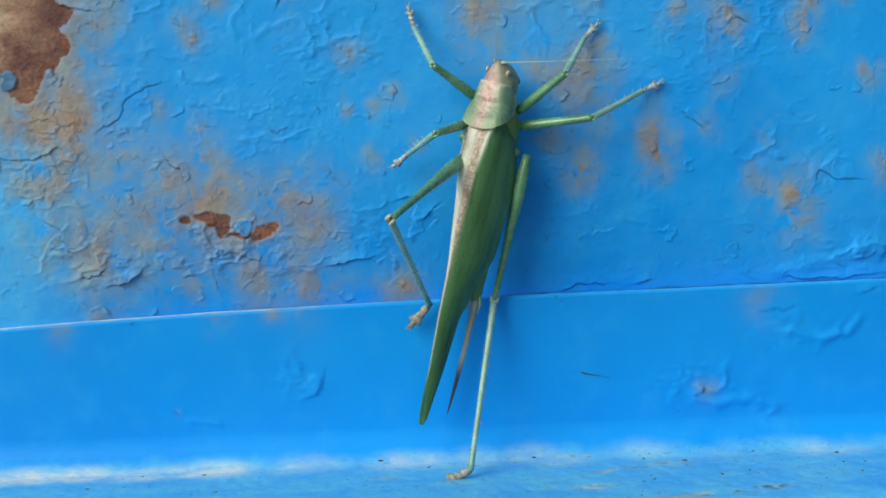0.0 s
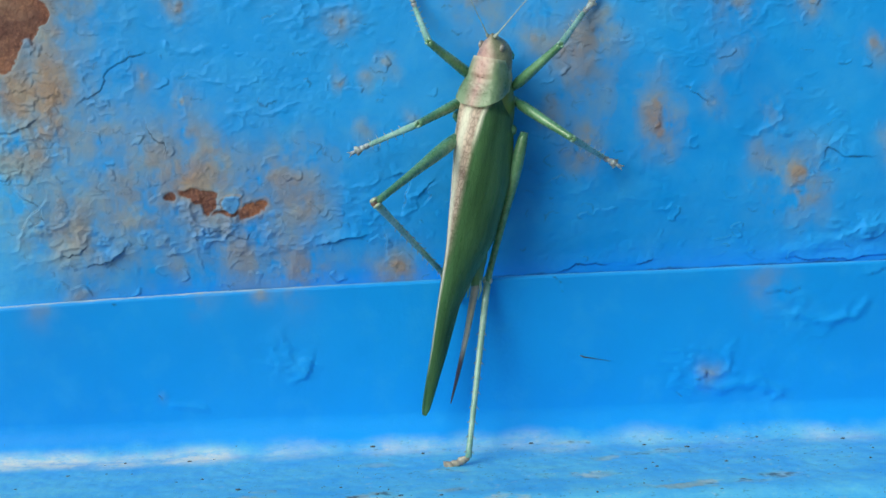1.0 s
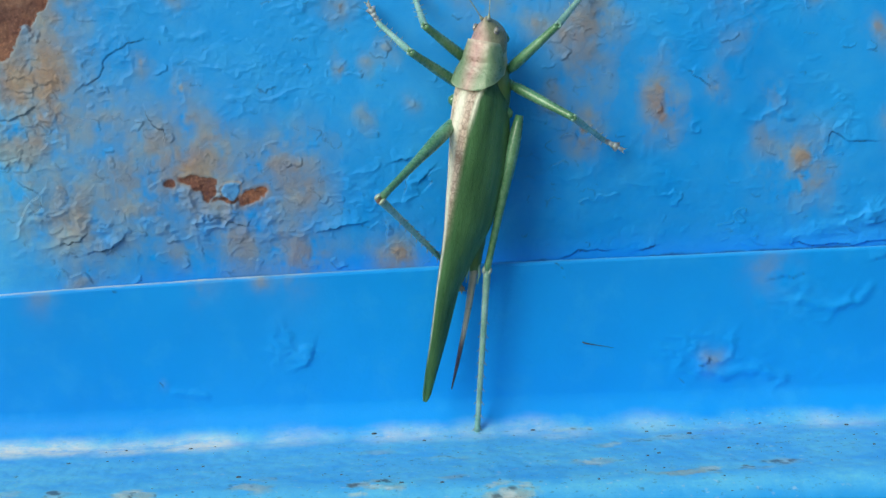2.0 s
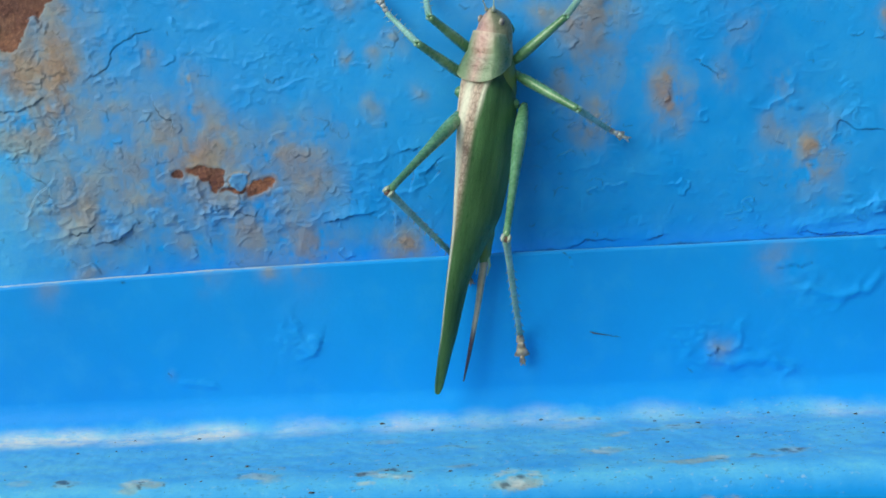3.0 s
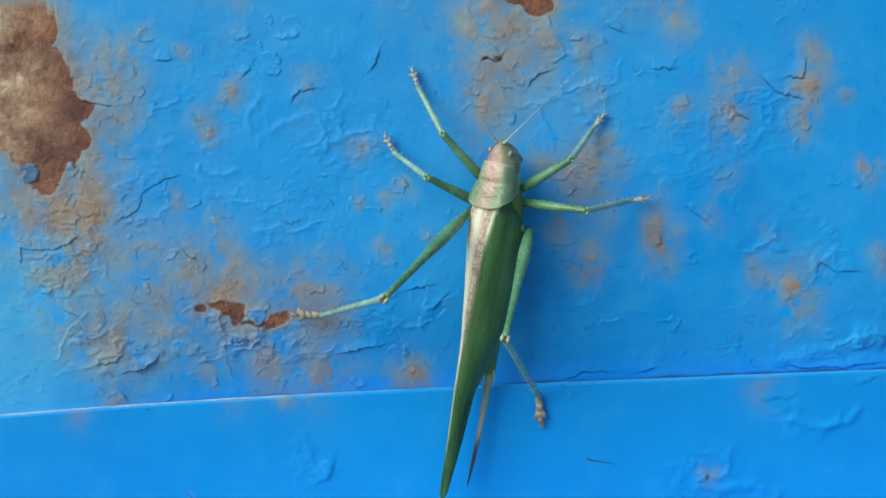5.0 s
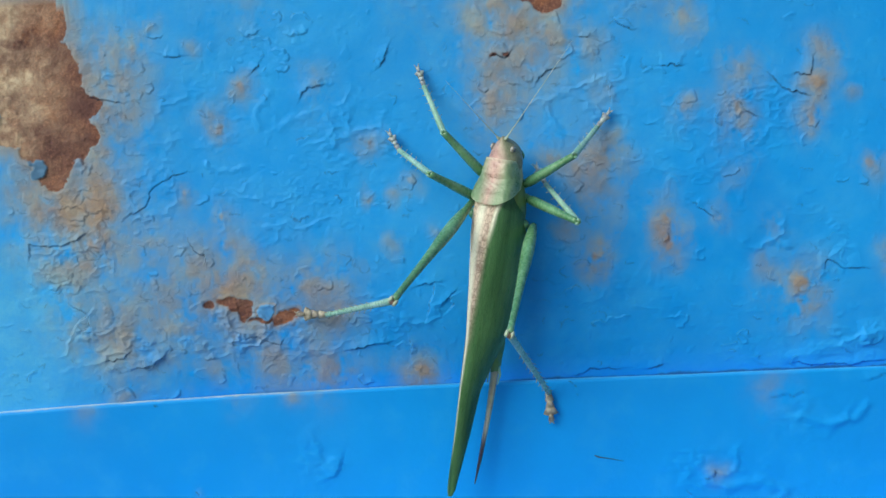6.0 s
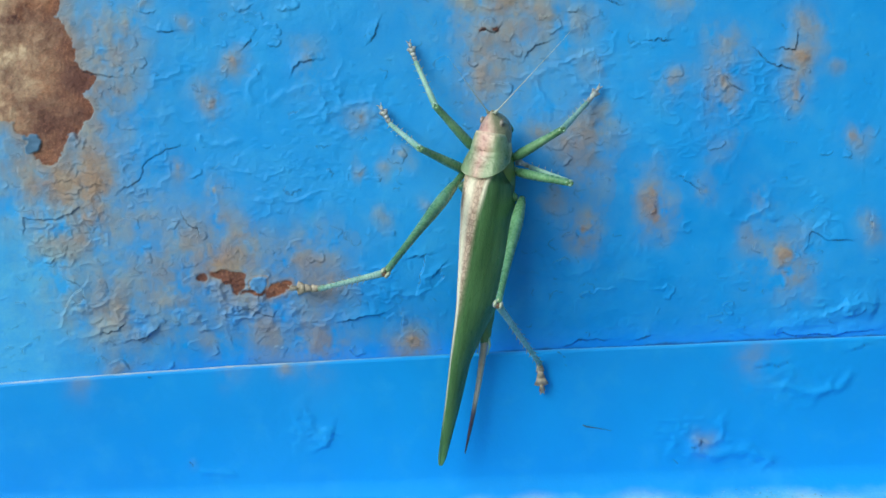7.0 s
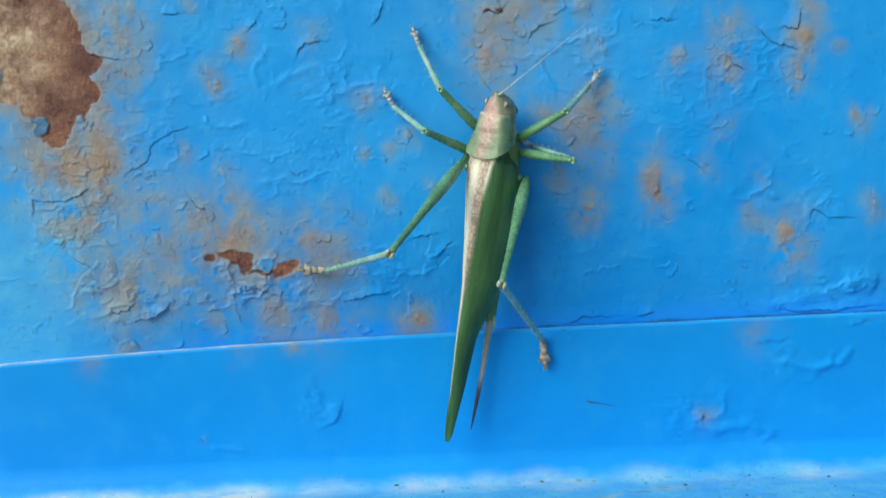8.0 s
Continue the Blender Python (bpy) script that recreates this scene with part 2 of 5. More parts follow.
class Sheet:
    """A sheet of paint in millimetres: its height over the metal and the state of its surface, point by point."""

    def __init__(self, x, z):
        self.x, self.z = x, z
        self.h = np.zeros_like(x)
        self.stain, self.rust, self.pale = np.zeros_like(x), np.zeros_like(x), np.zeros_like(x)
        self.loose, self.rubbed_lit = np.zeros_like(x), np.zeros_like(x)
        self.grime, self.ash, self.gap = np.zeros_like(x), np.zeros_like(x), np.zeros_like(x)
        self.wx = fbm(x, z, 9.0, 4, 3) * 2.2
        self.wz = fbm(x, z, 9.0, 4, 8) * 2.2
        self.jx, self.jz = fbm(x, z, 2.4, 4, 13) * 0.6, fbm(x, z, 2.4, 4, 14) * 0.6
        self.kx, self.kz = fbm(x, z, 0.8, 3, 91) * 0.40, fbm(x, z, 0.8, 3, 92) * 0.40
        self.patchy = fbm(x, z, 3.2, 4, 15, 0.6)
        self.streaks = fbm(x * 3.2, z, 6.0, 4, 19, 0.6)

    def spot(self, cx, cz, r, strength, tall=1.0):
        dz = self.z + self.wz * 1.1 - cz
        d = np.hypot(self.x + self.wx * 1.1 + self.jx - cx, np.where(dz < 0, dz * 0.72, dz) / tall) / r
        v = 0.70 * strength * np.exp(-0.85 * d * d) * np.clip(0.95 + 1.3 * self.patchy + 0.7 * self.streaks, 0, 1.6)
        v = np.maximum(v, strength * (1 - soft(0.05, 0.85, d - 0.55 * self.patchy)))
        self.stain = 1 - (1 - self.stain) * (1 - v)
        self.h += 0.16 * strength * np.exp(-d * d * 1.8) * (1 + 1.5 * self.patchy)

    def bare(self, lobes, reach=2.8):
        """Lobes (x, z, half width, half height) in which the paint has fallen off down to the rusted steel."""
        x, z = self.x + self.wx * 0.6 + self.jx * 1.3, self.z + self.wz * 0.6 + self.jz * 1.3
        d = np.full_like(self.x, 1e9)
        for cx, cz, rx, rz in lobes:
            d = np.minimum(d, (np.hypot((x - cx) / rx, (z - cz) / rz) - 1) * min(rx, rz))
        d = d + fbm(self.x, self.z, 2.4, 5, 21, 0.6) * 0.28 * reach
        self.rust = np.maximum(self.rust, 1 - soft(-0.12, 0.12, d))
        halo = (fbm(self.x, self.z, 5.0, 4, 22) + 0.8 * self.streaks) * 0.45 * reach
        self.stain = np.maximum(self.stain, 0.74 * (1 - soft(-0.6, 1.35 * reach, d + halo)))
        self.h += (0.03 + 0.10 * self.patchy) * np.exp(-((d - 0.3) / 0.3) ** 2) * (d > 0)

    def flake(self, cx, cz, rx, rz, dirt=0.0):
        """A loose scale of sound paint that still stands between two bare places."""
        d = np.hypot((self.x + self.jx * 1.8 - cx) / rx, (self.z + self.jz * 1.8 - cz) / rz)
        on = 1 - soft(0.88, 1.06, d)
        self.stain, self.rust, self.gap = self.stain * (1 - 0.55 * on), self.rust * (1 - on), self.gap * (1 - on)
        self.pale = np.maximum(self.pale, 0.06 * on)
        self.h += 0.14 * on
        self.gap = np.maximum(self.gap, dirt * on * np.clip(1 + self.patchy, 0, 1.5))
        self.stain = np.maximum(self.stain, 0.7 * np.exp(-((d - 1.25) / 0.2) ** 2))

    def near(self, path):
        """Distance to a path and the side of it (+1 to the left of its way)."""
        best = np.full_like(self.x, 1e9)
        side, along = np.ones_like(self.x), np.zeros_like(self.x)
        x, z = self.x + self.wx * 0.18 + self.jx + self.kx * 0.8, self.z + self.wz * 0.18 + self.jz + self.kz * 0.8
        n = len(path) - 1
        for k, ((ax, az), (bx, bz)) in enumerate(zip(path, path[1:])):
            ux, uz = bx - ax, bz - az
            t = np.clip(((x - ax) * ux + (z - az) * uz) / (ux * ux + uz * uz), 0, 1)
            d = np.hypot(x - ax - t * ux, z - az - t * uz)
            s = np.sign(ux * (z - az) - uz * (x - ax))
            hit = d < best
            best, side, along = np.where(hit, d, best), np.where(hit, s, side), np.where(hit, (k + t) / n, along)
        return best, side, along

    def crack(self, path, lift=0.22, width=1.3, gap=0.16, up=1):
        """Paint that has split along a path and curls away from the metal on one side of it."""
        d, side, along = self.near(path)
        ends = soft(0, 0.15, along) * soft(1, 0.85, along) * 0.6 + 0.4
        self.h += np.where(side * up > 0, lift * np.exp(-(d / width) ** 1.5), -0.05 * np.exp(-(d / 0.4) ** 2)) * ends
        line = 1 - soft(gap * 0.1, gap * 0.75, d * (1.0 + 0.5 * (side * up > 0)))
        self.gap = np.maximum(self.gap, line * (0.1 + 0.7 * ends) * np.clip(0.8 + 1.1 * self.patchy, 0, 1.1))

    def flaky(self, amount):
        """Curled, broken paint wherever it is stained: small terraces with sharp edges."""
        f = fbm(self.x, self.z, 4.5, 5, 17, 0.58) * 7 + self.wx * 0.4
        k = np.floor(f)
        step = k + soft(0.93, 1.0, f - k)
        g = fbm(self.x, self.z * 1.3, 1.7, 3, 18) * 5
        small = np.floor(g) + soft(0.86, 1.0, g - np.floor(g))
        where = np.clip(self.stain * 0.9 + self.loose, 0, 1)
        self.h += amount * where * ((step - 0.25 * (f - k)) * 0.75 + small * 0.28)

    def chips(self, count, seed, share):
        """Small curled scales: a lip that rises to a broken edge with a dark gap behind it, the more the larger share is."""
        rng = np.random.default_rng(seed)
        xs, zs = self.x[0], self.z
        made = 0
        while made < count:
            cx, u, luck = rng.uniform(-76, 72), rng.uniform(0, 1), rng.uniform(0, 1)
            j = int(np.searchsorted(xs, cx))
            i = int(u * 0.93 * (zs.shape[0] - 1))
            if luck > share[i, j]:
                continue
            made += 1
            r = 0.22 + 1.0 * rng.uniform(0, 1) ** 2.2
            way, reach, long = rng.uniform(0, 2 * math.pi), rng.uniform(-0.2, 0.8), rng.uniform(0.9, 2.0)
            lift, dark = rng.uniform(0.03, 0.13) * (0.5 + r), rng.uniform(0.0, 0.45)
            k = int(r * 3.4 / 0.15) + 6
            w = (slice(max(i - k, 0), i + k), slice(max(j - k, 0), j + k))
            dx = (self.x[w] - cx + 1.5 * self.jx[w] + self.kx[w]) / long
            dz = self.z[w] - zs[i, j] + 1.5 * self.jz[w] + self.kz[w]
            rho = np.hypot(dx, dz) + 1e-6
            on = soft(reach - 0.25, reach + 0.35, (dx * math.cos(way) + dz * math.sin(way)) / rho)
            self.h[w] += lift * on * (rho / r) ** 2 * (1 - soft(r - 0.04, r + 0.08, rho))
            line = on * np.exp(-((rho - r - 0.08) / 0.075) ** 2)
            self.gap[w] = np.maximum(self.gap[w], dark * line)

    def ridge(self, path, lift, width):
        d, _, along = self.near(path)
        self.h += lift * np.exp(-(d / width) ** 2) * soft(0, 0.2, along) * soft(1, 0.8, along)

    def wrinkle(self, cx, cz, rx, rz, amount, size, seed):
        """A patch of blistered, wrinkled paint."""
        d = np.hypot((self.x - cx) / rx, (self.z - cz) / rz)
        w = 1 - soft(0.3, 1.2, d)
        f = 1 - np.abs(fbm(self.x, self.z * 1.4, size, 4, seed, 0.55)) * 2.2
        self.h += 0.8 * amount * w * np.clip(f, 0, 1) ** 3
        self.loose = np.maximum(self.loose, w * min(1.0, amount * 1.3))

    # an oval of white: painted glare mixed with worn paint
    def white_glare(self, cx, cz, rx, rz, k):
        d = np.hypot((self.x + self.wx - cx) / rx, (self.z + self.wz * 0.3 - cz) / rz)
        self.rubbed_lit = np.maximum(self.rubbed_lit, k * (1 - soft(0.0, 1.3, d)))

    def scrape(self, cx, cz, rx, rz, k):
        """A mark where the paint is scuffed down to primer and rust, ragged along its length."""
        d = np.hypot((self.x + self.wx - cx) / rx, (self.z + self.wz * 0.5 - cz) / rz)
        ragged = fbm(self.x * 0.4, self.z, 1.3, 4, 24, 0.6)
        inside = k * soft(0.0, 0.5, 0.75 - 0.7 * d + 1.1 * ragged) * (1 - soft(0.7, 1.6, d))
        self.stain = np.maximum(self.stain, 0.9 * inside)
        self.rubbed_lit = np.maximum(self.rubbed_lit, 0.4 * inside * soft(-0.1, 0.4, fbm(self.x * 0.6, self.z, 1.6, 4, 25)))
        self.gap = np.maximum(self.gap, 0.7 * soft(0.1, 0.5, inside) * soft(0.26, 0.36, fbm(self.x * 0.45, self.z, 1.0, 4, 26)))
        self.h += 0.2 * inside * fbm(self.x * 0.6, self.z, 1.8, 3, 27)

    def mesh(self, name, place, label, backing, drop=0.0):
        """The sheet as a mesh. place(height): the three coordinates in millimetres; backing: the depth of its rim behind it."""
        rows, cols = self.x.shape
        px, py, pz = place(self.h)
        co = np.stack([px, py, pz], -1).reshape(-1, 3) * MM
        i = np.arange(rows * cols).reshape(rows, cols)
        quads = np.stack([i[:-1, :-1], i[:-1, 1:], i[1:, 1:], i[1:, :-1]], -1).reshape(-1, 4)
        rim = np.concatenate([i[0, :-1], i[:-1, -1], i[-1, :0:-1], i[:0:-1, 0]])
        back = co[rim].copy()
        back[:, 1] += backing * MM
        back[:, 2] -= drop * MM
        n, k = len(co), len(rim)
        nxt = np.roll(np.arange(k), -1)
        sides = np.stack([rim, np.arange(k) + n, nxt + n, rim[nxt]], -1)
        quads = np.concatenate([quads, sides])
        co = np.concatenate([co, back])
        me = bpy.data.meshes.new(name)
        me.vertices.add(len(co))
        me.vertices.foreach_set("co", co.astype(np.float32).ravel())
        me.loops.add(quads.size)
        me.loops.foreach_set("vertex_index", quads.astype(np.int32).ravel())
        me.polygons.add(len(quads))
        me.polygons.foreach_set("loop_start", np.arange(0, quads.size, 4, dtype=np.int32))
        smooth = np.ones(len(quads), dtype=bool)
        smooth[-k:] = False
        me.polygons.foreach_set("use_smooth", smooth)
        me.update(calc_edges=True)
        for key, v in (("stain", self.stain), ("rust", self.rust), ("pale", self.pale), ("grime", self.grime), ("ash", self.ash), ("gap", self.gap), ("rubbed_lit", self.rubbed_lit)):
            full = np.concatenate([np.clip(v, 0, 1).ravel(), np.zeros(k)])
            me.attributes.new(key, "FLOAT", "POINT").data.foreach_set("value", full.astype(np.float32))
        me.materials.append(PAINT)
        return tagged(new(name, me), label=label, category="wall", kind="structure")


def steps(a, b, fine, far_a, far_b):
    """Grid lines: fine from a to b, ever wider out to far_a and far_b."""
    mid = np.arange(a, b + fine / 2, fine)
    grow = np.cumsum(1.0 * 1.35 ** np.arange(30))
    low, high = a - grow, b + grow
    low, high = low[low > far_a], high[high < far_b]
    return np.concatenate([[far_a] if far_a < a else [], low[::-1], mid, high, [far_b] if far_b > b else []])


def seam(x):
    """Height of the seam between the upper sheet and the lower band."""
    x = np.clip(x, -95, 95)
    return -3.626 + 0.01668 * x + -1.369e-04 * x ** 2 + 1.153e-06 * x ** 3


def upper_wall():
    x, v = np.meshgrid(steps(-82, 76, 0.15, -700, 700), steps(0, 64, 0.15, 0, 900))
    z = seam(x) - 1.6 + v
    s = Sheet(x, z)
    s.h += fbm(x, z, 60, 3, 1) * 0.9 * soft(0, 10, v) + fbm(x, z, 14, 3, 5) * 0.18 + fbm(x, z, 3.5, 3, 6) * 0.04
    # the foot of the sheet bends back towards the seam
    s.h -= (4.0 + 0.6 * soft(5, 60, x)) * np.clip(1 - v / (29 + 9 * soft(5, 60, x)), 0, 1) ** 1.8 * (0.15 + 0.85 * soft(-66, -34, x))
    rough = soft(-0.1, 0.35, fbm(x, z, 26, 3, 76))
    s.h += 0.06 * rough * soft(0.15, 0.6, fbm(x, z, 2.4, 3, 77)) + 0.05 * soft(0.3, 0.7, fbm(x, z, 1.3, 2, 78))
    s.loose = 0.16 + 0.26 * rough
    # light falling on the upper left, painted into the colour as paler tone, with random mottling
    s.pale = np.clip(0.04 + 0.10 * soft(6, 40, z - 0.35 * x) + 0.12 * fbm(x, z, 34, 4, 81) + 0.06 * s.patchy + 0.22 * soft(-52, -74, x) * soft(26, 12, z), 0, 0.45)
    for cx, cz, r, k in (
            (-58.9, 26.0, 7.3, 0.32), (-63.2, 16.9, 8.3, 0.2), (-52.5, 10.0, 9.4, 0.22), (-39.2, 17.0, 7.3, 0.18),
            (-34.0, 9.4, 9.4, 0.22), (-54.8, 47.6, 7.3, 0.28), (-23.8, 10.0, 7.3, 0.2), (9.6, 48.3, 9.4, 0.24),
            (22.8, 28.0, 6.2, 0.12), (-67.2, 25.3, 8.3, 0.24),
            (-56.2, 39.5, 4.4, 0.42), (-57.0, 32.0, 4.8, 0.36), (-63.0, 28.0, 5.4, 0.40), (-58.6, 24.5, 3.8, 0.34), (-70.5, 32.5, 4.5, 0.32),
            (-53.6, 47.5, 4.6, 0.34), (-52.8, 52.0, 4.6, 0.34), (-57.2, 19.5, 2.8, 0.32), (-55.0, 27.0, 3.6, 0.32),
    ):
        s.spot(cx, cz, r, k)
    for cx, cz, r, k in (
            (-13.5, 35.8, 1.7, 0.61), (-13.8, 28.2, 1.2, 0.51), (-10.0, 28.1, 1.2, 0.41), (-6.9, 30.0, 1.4, 0.41),
            (-36.9, 25.2, 1.8, 0.66), (-32.6, 16.4, 1.8, 0.51), (-34.1, 44.3, 1.8, 0.71), (-36.7, 37.8, 1.8, 0.61),
            (-38.4, 40.1, 2.1, 0.41), (-50.1, 51.5, 1.7, 0.36), (-46.7, 54.7, 1.6, 0.36), (-40.4, 51.7, 1.1, 0.36),
            (-22.2, 45.5, 2.9, 0.36), (36.3, 41.2, 2.3, 0.56), (44.5, 45.4, 3.3, 0.46), (44.0, 39.0, 2.6, 0.61),
            (44.4, 36.4, 2.6, 0.26), (56.9, 42.2, 2.6, 0.77), (58.4, 48.6, 2.4, 0.56), (56.9, 36.8, 2.1, 0.66),
            (67.3, 29.5, 1.8, 0.61),
    ):
        s.spot(cx, cz, r, k)
    for cx, cz, r, k in (
            (63.1, 40.8, 1.1, 0.31), (21.9, 17.2, 2.5, 0.92), (22.5, 32.4, 3.1, 0.50), (19.3, 31.8, 2.4, 0.36),
            (15.6, 33.2, 1.7, 0.51), (22.4, 28.5, 3.5, 0.20), (23.4, 35.3, 2.1, 0.31), (34.5, 19.2, 2.5, 0.88),
            (33.6, 21.7, 2.0, 0.60), (33.8, 25.8, 2.3, 0.2), (42.5, 21.4, 1.5, 0.31), (49.8, 14.7, 1.6, 0.41),
            (55.4, 10.8, 3.7, 0.85), (55.1, 7.1, 1.7, 0.46), (69.6, 16.0, 1.9, 0.51), (16.7, 21.3, 1.5, 0.36),
            (17.2, 23.6, 1.0, 0.31), (-11.8, 19.9, 1.5, 0.31), (-4.4, 22.2, 1.2, 0.31), (-7.5, -1.5, 3.3, 0.80),
            (-22.5, -2.4, 4.7, 0.48), (-19.6, -1.2, 3.1, 0.45),
    ):
        s.spot(cx, cz, r, k)
    for cx, cz, r, k in (
            (-29.8, -0.1, 3.7, 0.36), (-39.2, -0.8, 2.6, 0.31), (-54.8, -4.5, 1.9, 0.41), (-57.5, 26.8, 2.9, 0.61),
            (-58.0, 19.5, 2.3, 0.61), (-62.4, 28.4, 4.2, 0.51), (-61.4, 15.9, 3.1, 0.41), (-55.1, 4.9, 4.4, 0.46),
            (-57.3, 8.3, 3.7, 0.41), (-45.0, 28.3, 1.8, 0.51), (-36.7, 20.2, 2.1, 0.41), (-37.5, 13.7, 2.7, 0.46),
            (-39.4, 12.4, 3.3, 0.51), (-33.8, 13.2, 4.4, 0.41), (-23.2, 12.4, 4.4, 0.51), (-19.6, 9.9, 2.9, 0.41),
            (-31.9, 5.1, 4.4, 0.36), (-47.0, 9.8, 4.6, 0.41), (-57.6, 47.7, 4.7, 0.46), (-56.1, 42.3, 4.2, 0.36),
            (-67.1, 28.1, 4.2, 0.41), (7.8, 47.0, 4.7, 0.41),
    ):
        s.spot(cx, cz, r, k)
    for cx, cz, r, k in (
            (7.2, 42.6, 3.6, 0.46), (6.6, 39.0, 2.9, 0.26), (10.6, 51.9, 4.2, 0.51), (4.3, 53.8, 3.6, 0.46),
            (17.0, 53.0, 4.2, 0.51), (22.8, 49.7, 2.6, 0.36), (25.4, 42.4, 2.6, 0.26), (9.0, 59.0, 6.2, 0.71),
            (21.4, 26.2, 3.1, 0.26), (45.7, 28.2, 2.6, 0.2), (51.2, 20.7, 2.6, 0.15), (-41.9, 17.1, 3.6, 0.41),
            (-48.6, 21.0, 3.1, 0.31), (-62.8, 8.5, 3.1, 0.31), (-63.7, 16.0, 3.1, 0.31), (-44.4, 6.0, 4.2, 0.26),
            (-65.8, 19.7, 3.6, 0.26), (36.0, 54.6, 2.6, 0.51), (-7.1, 62.2, 4.2, 0.31), (28.8, 60.2, 4.2, 0.41),
            (-34.1, 62.1, 5.2, 0.31),
    ):
        s.spot(cx, cz, r, k)
    s.bare(((-68.4, 55.2, 7.4, 5.6), (-65.5, 48.9, 6.5, 5.0), (-61.7, 43.4, 4.7, 3.8), (-60.8, 38.6, 3.6, 4.8), (-64.4, 34.8, 3.2, 4.2), (-66.8, 38.0, 3.4, 4.4), (-70.6, 43.6, 7.7, 6.8), (-77.3, 51.0, 8.1, 12.7),), 3.4)
    s.bare(((-37.6, 11.0, 1.8, 0.8), (-35.4, 10.2, 2.0, 1.1), (-34.6, 8.9, 0.9, 1.2), (-28.6, 7.0, 1.5, 0.9), (-26.8, 7.8, 1.1, 0.7), (-31.8, 7.4, 1.8, 0.4),), 1.2)
    s.bare(((-40.9, 10.3, 0.8, 0.5),), 1.0)
    s.bare(((11.8, 58.4, 1.8, 1.3), (15.2, 57.3, 2.5, 1.6),), 2.8)
    s.bare(((6.9, 49.1, 0.8, 0.5), (9.1, 49.2, 1.3, 0.5),), 2.8)
    for cx, cz, rx, rz, k, size in (
            (-15.3, 37.4, 10.0, 8.1, 0.35, 7), (-49.6, 28.4, 8.1, 6.3, 0.25, 6), (-62.2, 17.8, 10.0, 7.2, 0.3, 6),
            (-35.1, 5.7, 12.7, 5.4, 0.6, 5), (37.5, 32.1, 11.8, 10.0, 0.13, 4), (49.4, 39.0, 10.0, 8.1, 0.20, 4),
            (55.8, 17.8, 11.8, 5.4, 0.3, 7), (19.5, 42.6, 10.9, 10.9, 0.3, 6), (-28.6, 25.0, 14.5, 7.2, 0.2, 5),
            (63.2, 1.7, 10.0, 3.6, 0.35, 7), (-44.3, 41.0, 10.9, 8.1, 0.2, 8), (-55.6, 4.5, 12.7, 5.4, 0.4, 6),
            (-9.0, 8.6, 10.0, 5.4, 0.3, 6), (28.1, 9.4, 22.6, 8.1, 0.18, 9), (-24.1, 2.5, 8.1, 5.4, 0.3, 6),
    ):
        s.wrinkle(cx, cz, rx, rz, k, size, 61)
    s.crack(((-53.3, 24.9), (-50.8, 26.6), (-48.8, 29.5), (-46.2, 31.4), (-42.8, 32.1)), gap=0.13, lift=0.12)
    s.crack(((-69.6, 18.5), (-69.1, 20.8), (-64.3, 20.8), (-61.5, 21.4), (-60.2, 22.5)))
    s.crack(((58.9, 13.0), (59.5, 14.5), (61.8, 13.1), (66.2, 13.0)), gap=0.2)
    s.crack(((49.3, 44.8), (51.3, 43.2), (53.3, 41.8), (56.2, 40.8)), gap=0.22)
    s.crack(((53.6, 44.3), (56.5, 44.2), (56.9, 46.9)))
    s.crack(((-24.3, 43.4), (-23.2, 44.9), (-20.3, 45.3)), gap=0.2)
    s.crack(((-45.8, 50.7), (-44.3, 50.4), (-42.7, 50.6)))
    s.crack(((45.4, 40.2), (45.8, 39.1), (47.8, 38.2)))
    s.crack(((6.0, 48.8), (7.1, 49.0), (8.3, 48.5), (9.6, 49.6)), gap=0.3)
    s.crack(((13.2, 44.6), (14.6, 46.4), (17.0, 47.0)), gap=0.12)
    s.crack(((-7.2, 12.1), (-5.6, 12.5), (-3.8, 12.9), (-4.8, 9.4), (-5.6, 6.9)), gap=0.13)
    s.crack(((-2.7, 9.2), (-1.5, 10.8), (-1.0, 9.3), (-2.0, 8.4)), gap=0.2)
    s.crack(((-63.5, 11.5), (-60.4, 9.3), (-60.1, 7.8), (-61.9, 6.1)))
    s.crack(((-43.7, 21.6), (-42.3, 19.0), (-40.8, 18.4), (-40.9, 16.7)), gap=0.2)
    s.crack(((-57.7, 1.5), (-55.3, 2.0), (-54.2, 3.1)))
    s.crack(((-35.7, 4.2), (-33.3, 4.9), (-29.7, 3.1), (-28.9, 4.2)))
    s.crack(((-11.7, 48.1), (-10.8, 49.0), (-10.1, 50.7)), gap=0.18)
    s.crack(((-32.2, 47.1), (-31.2, 48.0), (-31.0, 48.5)), gap=0.18)
    s.crack(((-58.6, 44.9), (-56.4, 44.1), (-53.3, 43.3)), gap=0.25)
    s.crack(((37.9, 24.5), (39.5, 23.4), (41.6, 21.6)), gap=0.12)
    s.crack(((25.6, 54.1), (26.9, 52.7), (28.5, 52.4)))
    s.crack(((32.7, 46.9), (34.1, 47.1), (35.9, 46.6)), gap=0.13)
    s.crack(((20.1, 51.4), (21.6, 51.0)))
    s.crack(((-18.1, 2.2), (-14.8, 2.6), (-11.8, 3.1)), gap=0.08, lift=0.5)
    s.crack(((-8.7, 3.5), (-8.5, 1.1)), gap=0.15)
    s.crack(((69.6, 17.3), (69.2, 14.6)))
    s.crack(((-59.9, 10.2), (-61.7, 8.4), (-63.5, 5.7)), gap=0.12)
    s.crack(((-53.6, 0.2), (-50.7, 0.7), (-48.3, 2.4)), gap=0.07, lift=0.6)
    s.crack(((24.5, 45.6), (24.9, 40.7)), gap=0.08, lift=0.1)
